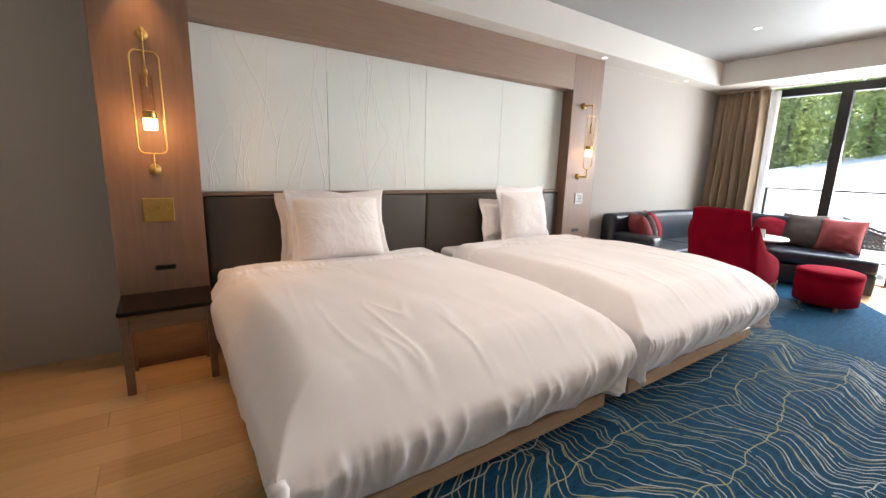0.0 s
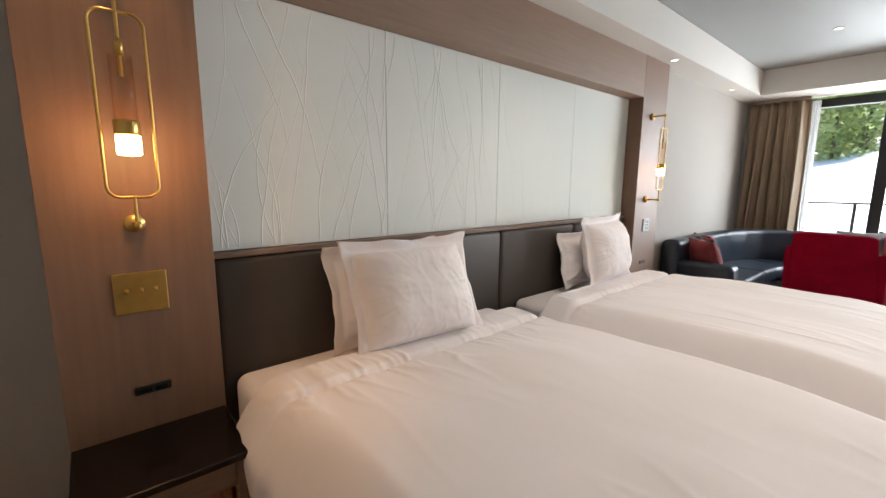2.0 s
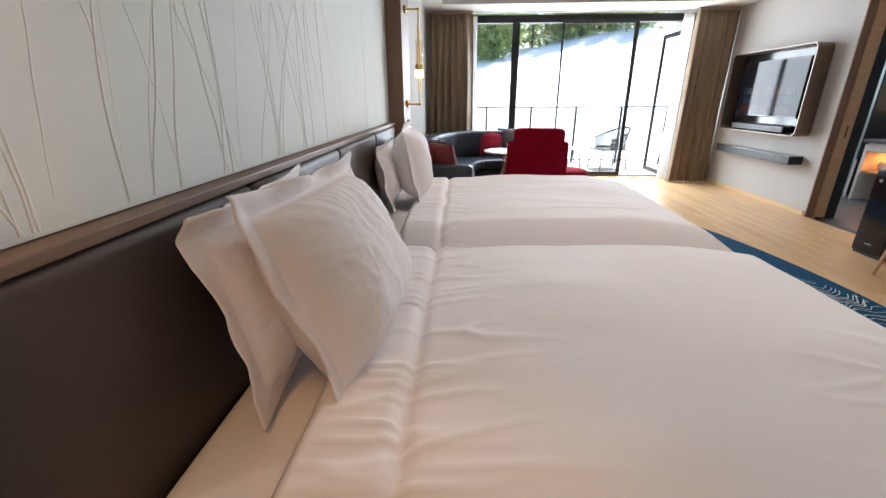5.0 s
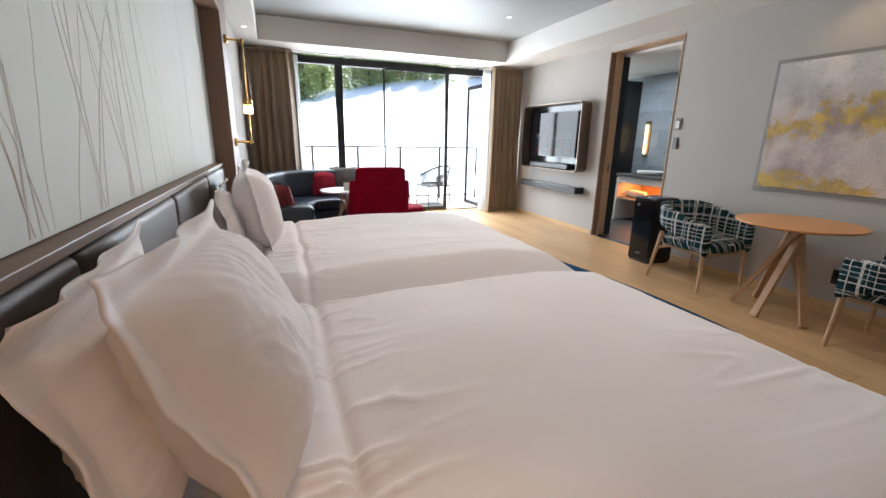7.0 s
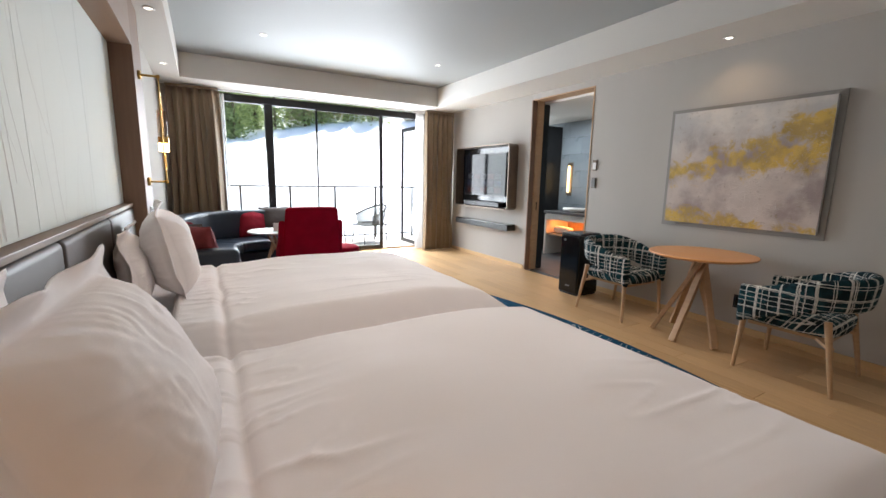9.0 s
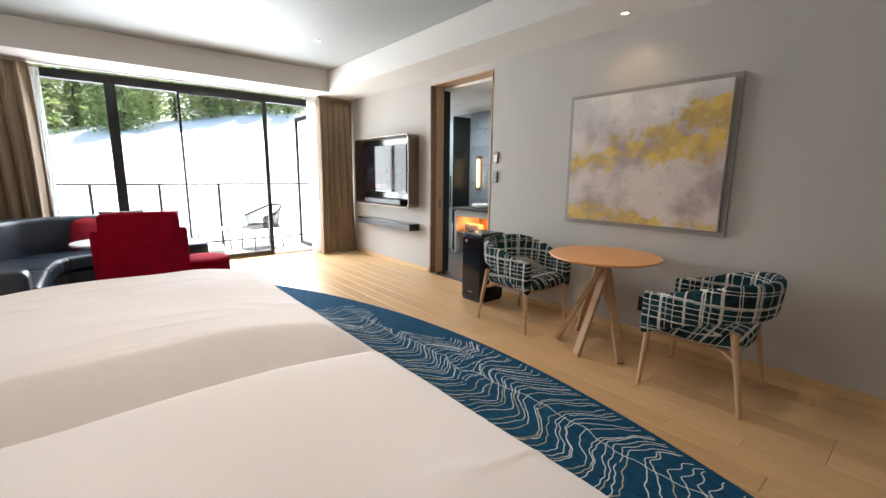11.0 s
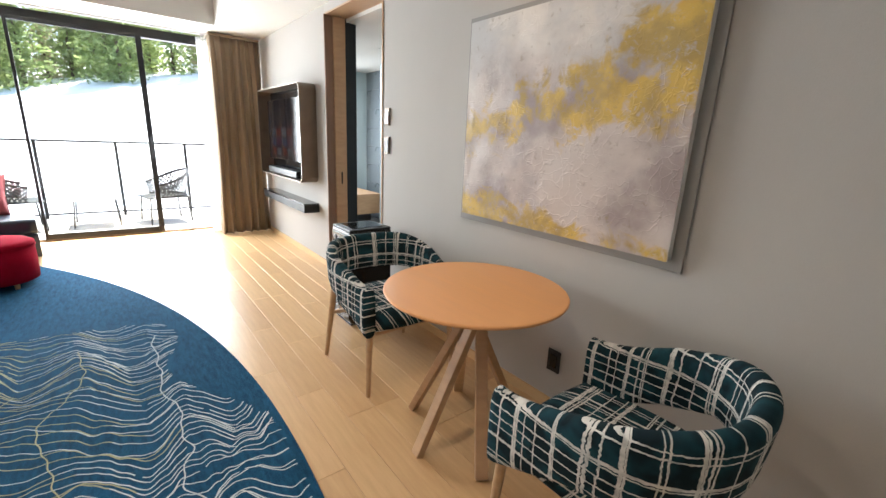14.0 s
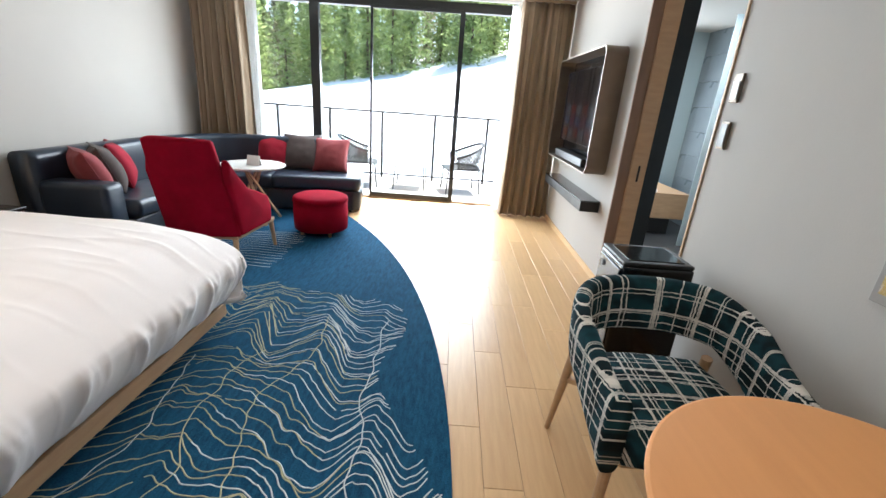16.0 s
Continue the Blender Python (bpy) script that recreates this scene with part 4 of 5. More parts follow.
def duvet_bm(w, y0, y1, ztop, seed):
    """A thick down cover: puffed top, a flatter turned band at the head, bulging foot with gathered folds."""
    half, rs, rf, drop = w / 2, 0.15, 0.19, 0.40
    length = y1 - y0
    band = 0.225
    smax = half - rs + rs * math.pi / 2 + drop + 0.04 - rs
    fmax = length - rf + rf * math.pi / 2 + drop - rf

    def fn(u, v):
        s, d = (2 * u - 1) * smax, v * fmax
        sg = math.copysign(1, s)
        rx, oz = roll(abs(s), half - rs, rs, 0.03)
        ry_, fz = roll(d, length - rf, rf, 0.12)
        low = -(0.30 + 0.10 * smooth(0.15, 0.5, d))
        both = min(smooth(0.1, 0.3, -oz), smooth(0.1, 0.3, -fz))
        loose = s < 0 and seed < 5
        low -= (0.06 if loose else 0.0) * both
        z = max(low, min(oz, fz))
        ox, oy = sg * rx, y1 - ry_
        lift = smooth(0.0, 0.22, 1 - abs(s) / (half + 0.02)) if abs(s) < half + 0.02 else 0.0
        foot, hang = smooth(0.02, 0.16, -fz), smooth(0.02, 0.16, -oz)
        flat = 1 - max(foot, hang)
        warp = 0.25 * noise.noise(Vector((s * 1.3, d * 1.1, seed)))
        # quilted swell of the filling and long soft creases along the bed
        puff = (0.03 + 0.035 * smooth(band, band + 0.45, d)) * lift * (1 - smooth(length - 0.55, length + 0.1, d))
        swell = 0.012 * noise.noise(Vector((s * 2.2, d * 1.5, seed + 2))) + 0.006 * noise.noise(Vector((s * 5, d * 3, seed + 4)))
        patch = max(0.0, noise.noise(Vector((s * 1.7, d * 1.4, seed + 9))) + 0.25)
        crease = 0.007 * patch * crest((s + 0.35 * warp) * 5.0, d * 0.8, seed + 6, 5)
        near = math.exp(-((d - band) / 0.16) ** 2)
        gather = 0.011 * near * crest((s + 0.3 * warp) * 9, d * 2.2, seed + 13, 4)
        z += flat * (puff + swell + crease + gather)
        # the turned band: a soft valley behind its hem, rounded head edge
        hem = band + 0.018 * noise.noise(Vector((s * 3, seed, 0)))
        z -= flat * 0.020 * math.exp(-((d - hem) / 0.022) ** 2)
        z += flat * 0.008 * (1 - smooth(hem - 0.012, hem, d))
        z -= 0.05 * (1 - smooth(0.0, 0.045, d)) ** 2
        # foot: bulge and gathered folds fading upwards
        depth = smooth(0.05, 0.42, -fz)
        folds = crest((s + 0.12 * warp) * 4.2, d * 1.1, seed + 31, 3.2) + 0.35 * crest((s - 0.1 * warp - 0.08 * d) * 8.5, d * 1.9, seed + 37, 3.5)
        gate = 0.45 + 0.9 * max(0.0, noise.noise(Vector((s * 2.4, 3, seed + 40))) + 0.3)
        bulge = 0.06 * math.sin(math.pi * min(1.0, max(0.0, -fz / 0.40)))
        oy -= foot * (bulge + 0.032 * gate * folds * smooth(0.05, 0.5, depth) * (1.25 - depth))
        z += foot * 0.03 * depth * noise.noise(Vector((s * 5, 1, seed + 44)))
        # sides: softer, broad folds
        side = crest((d + 0.5 * warp) * 3.2, s * 1.2, seed + 51, 3)
        ox += sg * hang * (0.022 * math.sin(math.pi * min(1.0, -oz / 0.45)) + 0.014 * side)
        ox -= sg * (0.03 if loose else 0.07) * both
        oy += (-0.02 if loose else 0.09) * both
        return (ox, oy, ztop + z)

    return surface(fn, 230, 250)


def pillow(name, m, w, h, t, seed, label):
    """A square pillow in a flanged case, standing on its lower edge; x across, z up, y through."""
    e = empty(name, m, label, "pillow", "pillows on the beds")
    fl = 0.06

    def shape(sgn):
        def fn(u, v):
            a, b = 2 * u - 1, 2 * v - 1
            fx, fz = w / 2, h / 2
            ka = max(0.0, 1 - (abs(a) * fx / (fx - fl)) ** 3.2)
            kb = max(0.0, 1 - (abs(b) * fz / (fz - fl)) ** 3.2)
            body = (ka * kb) ** 0.55
            far = max(abs(a), abs(b))
            th = t / 2 * body * (1 + 0.10 * wrinkle(a * 0.5, b * 0.5, seed + sgn, 1, 3.0) - 0.10 * b)
            ang = math.atan2(b, a)
            rays = crest(math.cos(ang) * 4.5, math.sin(ang) * 4.5, seed + 3 * sgn, 4) * far ** 2
            long = crest((a + 0.25 * b) * 3.2 + 0.3 * noise.noise(Vector((b * 2, a, seed))), b * 0.9, seed + 2 + sgn, 6)
            th += min(1.0, body * 3) * (0.010 * rays + 0.003 * long + 0.004 * wrinkle(a, b, seed + 5, 1, 4.5))
            edge = smooth(0.78, 1.0, far)
            wave = edge * (0.028 * noise.noise(Vector((a * 1.8, b * 1.8, seed))) + 0.003 * noise.noise(Vector((a * 7, b * 7, seed + 4))))
            flop = -0.05 * smooth(0.80, 1.0, b) * (0.5 + noise.noise(Vector((a * 1.8, seed, 1))))
            lip = 0.0 if far > 0.999 else 0.003
            inx = 1 - 0.09 * (1 - b * b) * abs(a) ** 3
            inz = 1 - 0.07 * (1 - a * a) * abs(b) ** 3
            ragged = 0.008 * edge * noise.noise(Vector((a * 4, b * 4, seed + 9)))
            return (a * fx * inx + ragged * 0.5, sgn * (th + lip) + wave + flop, fz + b * fz * inz + ragged * (1 if b > 0 else 0.2))
        return fn

    bm = surface(shape(-1), 84, 84)
    bm2 = surface(shape(1), 84, 84)
    me = bpy.data.meshes.new("tmp")
    bm2.to_mesh(me)
    bm2.free()
    bm.from_mesh(me)
    bpy.data.meshes.remove(me)
    bmesh.ops.remove_doubles(bm, verts=bm.verts, dist=0.0005)
    part("pillowcase", bm, LINEN, e, "", True)
    return e


def bed(x0, x1, seed, label):
    cx, w = (x0 + x1) / 2, x1 - x0
    b = empty("bed", pose(cx, 0, 0), label, "bed", "twin beds")
    part("platform", box(-w / 2 + 0.02, w / 2 - 0.02, 1.205, 3.18, 0.09, 0.17, 0.006), OAKPLAIN, b, "pale oak platform edge")
    part("plinth", box(-w / 2 + 0.18, w / 2 - 0.18, 1.5, 3.15, 0.012, 0.09), BLACKMETAL, b, "dark recessed plinth")
    part("mattress", box(-w / 2 + 0.045, w / 2 - 0.045, 1.27, 3.185, 0.17, 0.585, 0.05, 4), LINEN, b, "white sheeted mattress", True)
    d = part("duvet", duvet_bm(w + 0.01, 1.15, 2.95, 0.612, seed), LINEN, b, "smooth white duvet hanging over the sides", True)
    md = d.modifiers.new("thick", "SOLIDIFY")
    md.thickness, md.offset = 0.028, -1

    return b


bed(0.15, 1.80, 2, "twin bed made up in smooth white linen beside the nightstand")
bed(1.97, 3.625, 8, "twin bed made up in smooth white linen nearer the sofa")
pillow("pillow", pose(0.93, 3.05, 0.60, -13, 0, 3), 0.70, 0.50, 0.13, 3, "white flanged pillow leaning on the leather headboard")
pillow("pillow", pose(0.975, 2.83, 0.59, -23, 0, -4), 0.74, 0.57, 0.27, 6, "plump white flanged pillow propped in front of another")
pillow("pillow", pose(2.76, 3.07, 0.60, -12, 0, 3), 0.68, 0.43, 0.14, 12, "white flanged pillow behind, leaning on the headboard")
pillow("pillow", pose(2.85, 2.90, 0.605, -12, 0, 4), 0.71, 0.56, 0.24, 15, "plump white flanged pillow standing upright on the far bed")


# ---- bedside ----
def nightstand(m, label, tray=False):
    n = empty("nightstand", m, label, "nightstand", "nightstands")
    part("top", box(-0.235, 0.235, -0.16, 0.158, 0.475, 0.5, 0.004), DARKWOOD, n, "glossy near-black top")
    part("drawer", box(-0.187, 0.187, -0.14, 0.138, 0.375, 0.47, 0.004), NIGHTWOOD, n)
    part("rail", box(-0.225, 0.225, -0.146, -0.14, 0.462, 0.474, 0.002), NIGHTWOOD, n)
    part("back_panel", box(-0.187, 0.187, 0.14, 0.155, 0.06, 0.38), NIGHTWOOD, n)
    for x in (-0.2275, 0.1875):
        part("side_panel", box(x, x + 0.04, -0.145, 0.157, 0.33, 0.474, 0.002), NIGHTWOOD, n)
        for y in (-0.145, 0.125):
            part("leg", box(x, x + 0.04, y, y + 0.04 if y < 0 else y + 0.032, 0, 0.33, 0.003), NIGHTWOOD, n)
    return n


nightstand(pose(-0.095, 2.93, 0) @ Matrix.Diagonal((1, 1.18, 0.98, 1)), "brown wooden nightstand with glossy dark top and lit open niche")
nightstand(pose(3.88, 2.955, 0), "brown wooden nightstand with glossy dark top between bed and sofa")
solid("notepad", box(3.72, 3.92, 2.85, 3.0, 0.501, 0.512, 0.002), WHITEPLASTIC, "white notepad on the nightstand", "notepad")


def sconce(m, label):
    s = empty("wall_sconce", m, label, "wall lamp", "brass wall sconces")
    for z in (1.995, 1.245):
        part("wall_rose", rod((0, -0.002, z), (0, -0.02, z), 0.032, 0.028, 24), BRASS, s, "", True)
        part("arm", rod((0, -0.02, z), (0, -0.12, z), 0.0075), BRASS, s)
        part("knob", lathe([(0.002, -0.014), (0.011, -0.01), (0.013, 0), (0.011, 0.01), (0.002, 0.014)], 16), BRASS, s, "", True).location = (0, -0.12, z)
    part("stem", rod((0, -0.12, 1.245), (0, -0.12, 1.34), 0.005), BRASS, s)
    part("stem", rod((0, -0.12, 1.70), (0, -0.12, 1.995), 0.005), BRASS, s)
    loop = [(x, -0.12, 1.61 + z) for x, z in rounded_loop(0.135, 0.55, 0.035)]
    part("wire_loop", tube(loop, 0.0045, True), BRASS, s, "slim brass wire loop")
    gl = part("glass_tube", lathe([(0.031, 1.555), (0.031, 1.76), (0.029, 1.76), (0.029, 1.555)], 24), SCONCEGLASS, s, "clear smoky glass tube", True)
    gl.location = (0, -0.12, 0)
    gl.visible_shadow = False
    col = part("collar", lathe([(0.033, 1.527), (0.035, 1.532), (0.035, 1.565), (0.033, 1.57)], 24), BRASS, s, "", True)
    col.location = (0, -0.12, 0)
    top = part("cap", lathe([(0.012, 1.76), (0.012, 1.79), (0.006, 1.81)], 16), BRASS, s, "", True)
    top.location = (0, -0.12, 0)
    lit = part("diffuser", lathe([(0.028, 1.465), (0.033, 1.47), (0.033, 1.525), (0.02, 1.527)], 24), BULB, s, "glowing amber diffuser", True)
    lit.location = (0, -0.12, 0)
    lit.visible_shadow = False
    return s


sconce(pose(-0.09, 3.12, 0), "brass loop wall sconce with lit amber glass over the nightstand")
sconce(pose(3.81, 3.12, 0), "brass loop wall sconce with lit amber glass by the sofa")
sw = empty("switch_plate", pose(-0.092, 3.12, 1.0), "square brushed brass switch plate with toggles", "switch")
part("plate", box(-0.078, 0.078, -0.008, -0.001, -0.072, 0.072, 0.003), BRASS, sw)
for x in (-0.042, 0.0, 0.042):
    part("toggle", rod((x, -0.007, 0.012), (x, -0.026, 0.005), 0.007, 0.004, 10), BRASS, sw)
us = empty("usb_outlet", pose(-0.087, 3.12, 0.64), "black bedside outlet strip", "outlet")
part("plate", box(-0.055, 0.055, -0.01, -0.001, -0.016, 0.016, 0.004), BLACKMETAL, us)
part("socket", box(-0.045, -0.005, -0.0125, -0.01, -0.008, 0.008, 0.001), BLACKGLOSS, us)
part("socket", box(0.005, 0.045, -0.0125, -0.01, -0.008, 0.008, 0.001), BLACKGLOSS, us)
kp = empty("keypad", pose(3.86, 3.12, 1.0), "pale bedside keypad with nine dark buttons", "switch")
part("plate", box(-0.06, 0.06, -0.01, -0.001, -0.06, 0.06, 0.003), WHITEPLASTIC, kp)
for i in range(3):
    for j in range(3):
        part("button", box(-0.044 + 0.032 * i, -0.02 + 0.032 * i, -0.013, -0.01, -0.044 + 0.032 * j, -0.02 + 0.032 * j, 0.002), GREYPLASTIC, kp)
us2 = empty("usb_outlet", pose(3.85, 3.12, 0.64), "black bedside outlet strip", "outlet")
part("plate", box(-0.055, 0.055, -0.01, -0.001, -0.016, 0.016, 0.004), BLACKMETAL, us2)


# ---- downlights ----
def downlight(x, y, z, lit=True):
    d = empty("downlight", pose(x, y, z), "small round white ceiling downlight", "downlight", "downlights")
    part("rim", lathe([(0.040, -0.0005), (0.042, -0.005), (0.031, -0.007), (0.026, -0.0035)], 28), WHITEPLASTIC, d, "", True)
    part("lens", lathe([(0.025, -0.003), (0.024, -0.0055)], 24), LED if lit else GREYPLASTIC, d)


for x, y in CEILING_SPOTS:
    downlight(x, y, CEIL)
for x, y in SOFFIT_SPOTS:
    downlight(x, y, SOF)

# ---- sofa corner ----
PATHB = [(4.42, 3.17), (5.0, 3.17), (5.6, 3.165), (6.0, 3.13), (6.3, 3.03), (6.55, 2.85), (6.7, 2.62), (6.79, 2.35), (6.86, 2.0), (6.92, 1.65), (6.97, 1.35), (7.0, 1.12)]


def along(t):
    """A place on the sofa's back line and the way inwards from it; t from 0 to 1."""
    segs = [math.dist(a, b) for a, b in zip(PATHB, PATHB[1:])]
    d = t * sum(segs)
    for k, s in enumerate(segs):
        if d <= s or k == len(segs) - 1:
            f = min(1.0, d / s)
            a, b = Vector(PATHB[k]), Vector(PATHB[k + 1])

            def nrm(i):
                p, q = Vector(PATHB[max(0, i - 1)]), Vector(PATHB[min(len(PATHB) - 1, i + 1)])
                w = (q - p).normalized()
                return Vector((w.y, -w.x))

            return a.lerp(b, f), nrm(k).lerp(nrm(k + 1), f).normalized()
        d -= s


def swept(profile, t0, t1, n=30):
    """Sweep a closed (inward, z) profile along the sofa's back line."""
    bm = bmesh.new()
    rings = []
    for i in range(n + 1):
        p, w = along(t0 + (t1 - t0) * i / n)
        rings.append([bm.verts.new((p.x + w.x * d, p.y + w.y * d, z)) for d, z in profile])
    m = len(profile)
    for a, b in zip(rings, rings[1:]):
        for k in range(m):
            bm.faces.new((a[k], a[(k + 1) % m], b[(k + 1) % m], b[k]))
    bm.faces.new(rings[0])
    bm.faces.new(rings[-1])
    return bm


def round_rect(d0, d1, z0, z1, r, n=4):
    return [((d0 + d1) / 2 + x, (z0 + z1) / 2 + z) for x, z in rounded_loop(d1 - d0, z1 - z0, r, n)]


sofa = empty("corner_sofa", pose(0, 0, 0), "curved navy-black leather corner banquette against wall and window", "sofa")
part("base", swept(round_rect(0.06, 0.66, 0.03, 0.27, 0.02), 0.02, 1.0, 40), SOFALEATHER, sofa, "", True)
part("backrest", swept(round_rect(0.0, 0.17, 0.2, 0.81, 0.06), 0.0, 0.93, 50), SOFALEATHER, sofa, "", True)
for a, b in ((0.065, 0.27), (0.272, 0.5), (0.502, 0.74), (0.742, 1.0)):
    part("seat_cushion", swept(round_rect(0.16, 0.71, 0.275, 0.43, 0.045), a, b, 16), SOFALEATHER, sofa, "", True)
part("armrest", box(4.42, 4.63, 2.5, 3.02, 0.06, 0.6, 0.045, 4), SOFALEATHER, sofa, "", True)
for t, d in ((0.04, 0.1), (0.3, 0.6), (0.7, 0.6), (0.97, 0.12), (0.97, 0.6)):
    p, w = along(t)
    q = p + w * d
    part("foot", rod((q.x, q.y, 0.0005), (q.x, q.y, 0.04), 0.02), BLACKMETAL, sofa)


def cushion(m, mat, seed, label, w=0.42, t=0.20):
    e = empty("throw_cushion", m, label, "cushion", "throw cushions on the sofa")

    def shape(sgn):
        def fn(u, v):
            a, b = 2 * u - 1, 2 * v - 1
            ka, kb = max(0.0, 1 - abs(a) ** 2.2), max(0.0, 1 - abs(b) ** 2.2)
            th = t / 2 * (ka * kb) ** 0.5 * (1 + 0.15 * wrinkle(a * 0.5, b * 0.5, seed, 1, 3))
            ca = 1 - 0.10 * (1 - b * b) * abs(a) ** 3
            cb = 1 - 0.10 * (1 - a * a) * abs(b) ** 3
            return (a * w / 2 * ca, sgn * (th + (0.0 if max(abs(a), abs(b)) > 0.999 else 0.003)), w / 2 + b * w / 2 * cb)
        return fn

    bm = surface(shape(-1), 22, 22)
    bm2 = surface(shape(1), 22, 22)
    me = bpy.data.meshes.new("tmp")
    bm2.to_mesh(me)
    bm2.free()
    bm.from_mesh(me)
    bpy.data.meshes.remove(me)
    bmesh.ops.remove_doubles(bm, verts=bm.verts, dist=0.0005)
    part("cover", bm, mat, e, "", True)
    edge = [(x * 0.985, 0, w / 2 + z * 0.985) for x, z in ((-w / 2, -w / 2), (0, -w / 2 * 0.9), (w / 2, -w / 2), (w / 2 * 0.9, 0), (w / 2, w / 2), (0, w / 2 * 0.9), (-w / 2, w / 2), (-w / 2 * 0.9, 0))]
    part("piping", tube(edge, 0.004, True), mat, e)


cushion(pose(4.80, 2.80, 0.425, -22, 0, 52), PINKCUSH, 1, "dusty rose cushion leaning on the sofa arm")
cushion(pose(5.02, 2.86, 0.425, -20, 0, 48), GREYCUSH, 2, "grey-brown cushion leaning among red ones")
cushion(pose(5.24, 2.92, 0.425, -20, 0, 40), REDCUSH, 3, "crimson cushion leaning on the sofa back")
cushion(pose(6.60, 2.15, 0.425, -22, 0, -78), REDCUSH, 4, "crimson cushion against the window-side back")
cushion(pose(6.64, 1.82, 0.425, -24, 0, -80), GREYCUSH, 5, "grey-brown cushion against the window-side back", 0.46)
cushion(pose(6.62, 1.46, 0.425, -26, 0, -88), PINKCUSH, 6, "dusty rose cushion at the sofa's open end", 0.44)

# side table
st = empty("side_table", pose(5.72, 2.0, 0.012), "round white-topped side table with crossed oak legs", "table")
part("top", lathe([(0.30, 0.575), (0.325, 0.585), (0.325, 0.598), (0.32, 0.602)], 48), MARBLE, st, "white round top")
for k in range(4):
    a = radians(45 + 90 * k)
    part("leg", bar((0.26 * math.cos(a), 0.26 * math.sin(a), 0.005), (-0.10 * math.cos(a + 0.5), -0.10 * math.sin(a + 0.5), 0.575), 0.032, 0.022), OAKPLAIN, st)
sign = empty("table_card", pose(5.66, 1.95, 0.615, 0, 0, 78), "folded white card standing on the side table", "card")
part("panel", box(-0.07, 0.07, -0.002, 0.002, 0, 0.10, 0.0, 2, pose(0, -0.025, 0, -14)), WHITEPLASTIC, sign)
part("panel", box(-0.07, 0.07, -0.002, 0.002, 0, 0.10, 0.0, 2, pose(0, 0.025, 0, 14)), WHITEPLASTIC, sign)

# ottoman
ot = empty("ottoman", pose(5.5, 1.23, 0.012), "round red velvet ottoman on small feet", "ottoman")
part("drum", lathe([(0.245, 0.05), (0.26, 0.06), (0.265, 0.2), (0.262, 0.335)], 48), REDFABRIC, ot, "", True)
part("top_pad", lathe([(0.258, 0.336), (0.268, 0.346), (0.262, 0.372), (0.23, 0.386), (0.1, 0.39), (0.01, 0.39)], 48), REDFABRIC, ot, "", True)
part("piping", tube([(0.265 * math.cos(k / 20 * math.pi), 0.265 * math.sin(k / 20 * math.pi), 0.336) for k in range(40)], 0.005, True), REDFABRIC, ot)
for k in range(4):
    a = radians(40 + 90 * k)
    part("foot", rod((0.2 * math.cos(a), 0.2 * math.sin(a), 0), (0.2 * math.cos(a), 0.2 * math.sin(a), 0.052), 0.016, 0.02), OAKPLAIN, ot)

# red high-back chair, facing the window
rc = empty("lounge_chair", pose(4.72, 1.80, 0.012, 0, 0, -4), "red velvet high-backed lounge chair on oak legs", "chair")


def back_fn(off):
    def fn(u, v):
        a = 2 * u - 1
        wv = 0.285 - 0.05 * v
        return (-0.24 - 0.17 * v + 0.05 * a * a + off, a * wv, 0.27 + 0.73 * v - 0.012 * a ** 4 * v)
    return fn


bk = surface(back_fn(0), 24, 24)
bo = part("backrest", bk, REDFABRIC, rc, "", True)
md = bo.modifiers.new("thick", "SOLIDIFY")
md.thickness, md.offset = 0.075, 1
md = bo.modifiers.new("soft", "BEVEL")
md.width, md.segments = 0.02, 3
part("seat", box(-0.24, 0.33, -0.255, 0.255, 0.27, 0.44, 0.045, 4), REDFABRIC, rc, "", True)


def wing(y):
    """A side wing that falls from the back into the arm."""
    bm = bmesh.new()
    line = [(-0.25, 0.27), (0.2, 0.27), (0.215, 0.40), (0.17, 0.50), (0.04, 0.56), (-0.10, 0.61), (-0.22, 0.72), (-0.34, 0.86), (-0.36, 0.74)]
    f = bm.faces.new([bm.verts.new((x, y - 0.032, z)) for x, z in line])
    r = bmesh.ops.extrude_face_region(bm, geom=[f])
    bmesh.ops.translate(bm, vec=(0, 0.064, 0), verts=[v for v in r["geom"] if isinstance(v, bmesh.types.BMVert)])
    bmesh.ops.bevel(bm, geom=list(bm.edges), offset=0.02, segments=3, affect="EDGES", profile=0.5)
    return bm


for sy in (-1, 1):
    part("arm", wing(sy * 0.285), REDFABRIC, rc, "", True)
part("seat_rail", box(-0.27, 0.32, -0.28, 0.28, 0.235, 0.272, 0.006), OAKPLAIN, rc, "pale oak seat rail")
for x, y in ((-0.25, -0.25), (-0.25, 0.25), (0.3, -0.25), (0.3, 0.25)):
    part("leg", rod((x * 1.08, y * 1.06, 0), (x, y, 0.24), 0.014, 0.022), OAKPLAIN, rc)


# ---- dining pair by the art wall ----
tab = empty("round_table", pose(1.925, -0.835, 0), "small round orange oak table on splayed crossed legs", "table")
part("tabletop", lathe([(0.36, 0.708), (0.395, 0.72), (0.40, 0.728), (0.398, 0.733), (0.392, 0.735)], 72), TABLETOP, tab)
part("hub", lathe([(0.075, 0.69), (0.10, 0.70), (0.14, 0.708)], 24), OAKPLAIN, tab)
for k, (fx, fy) in enumerate(((0.29, 0.11), (0.0, 0.285), (-0.265, 0.145), (-0.03, -0.30), (0.285, -0.19))):
    a = math.atan2(fy, fx) + 2.2
    part("leg", bar((fx, fy, 0.006), (0.045 * math.cos(a), 0.045 * math.sin(a), 0.70), 0.052, 0.034), OAKPLAIN, tab)


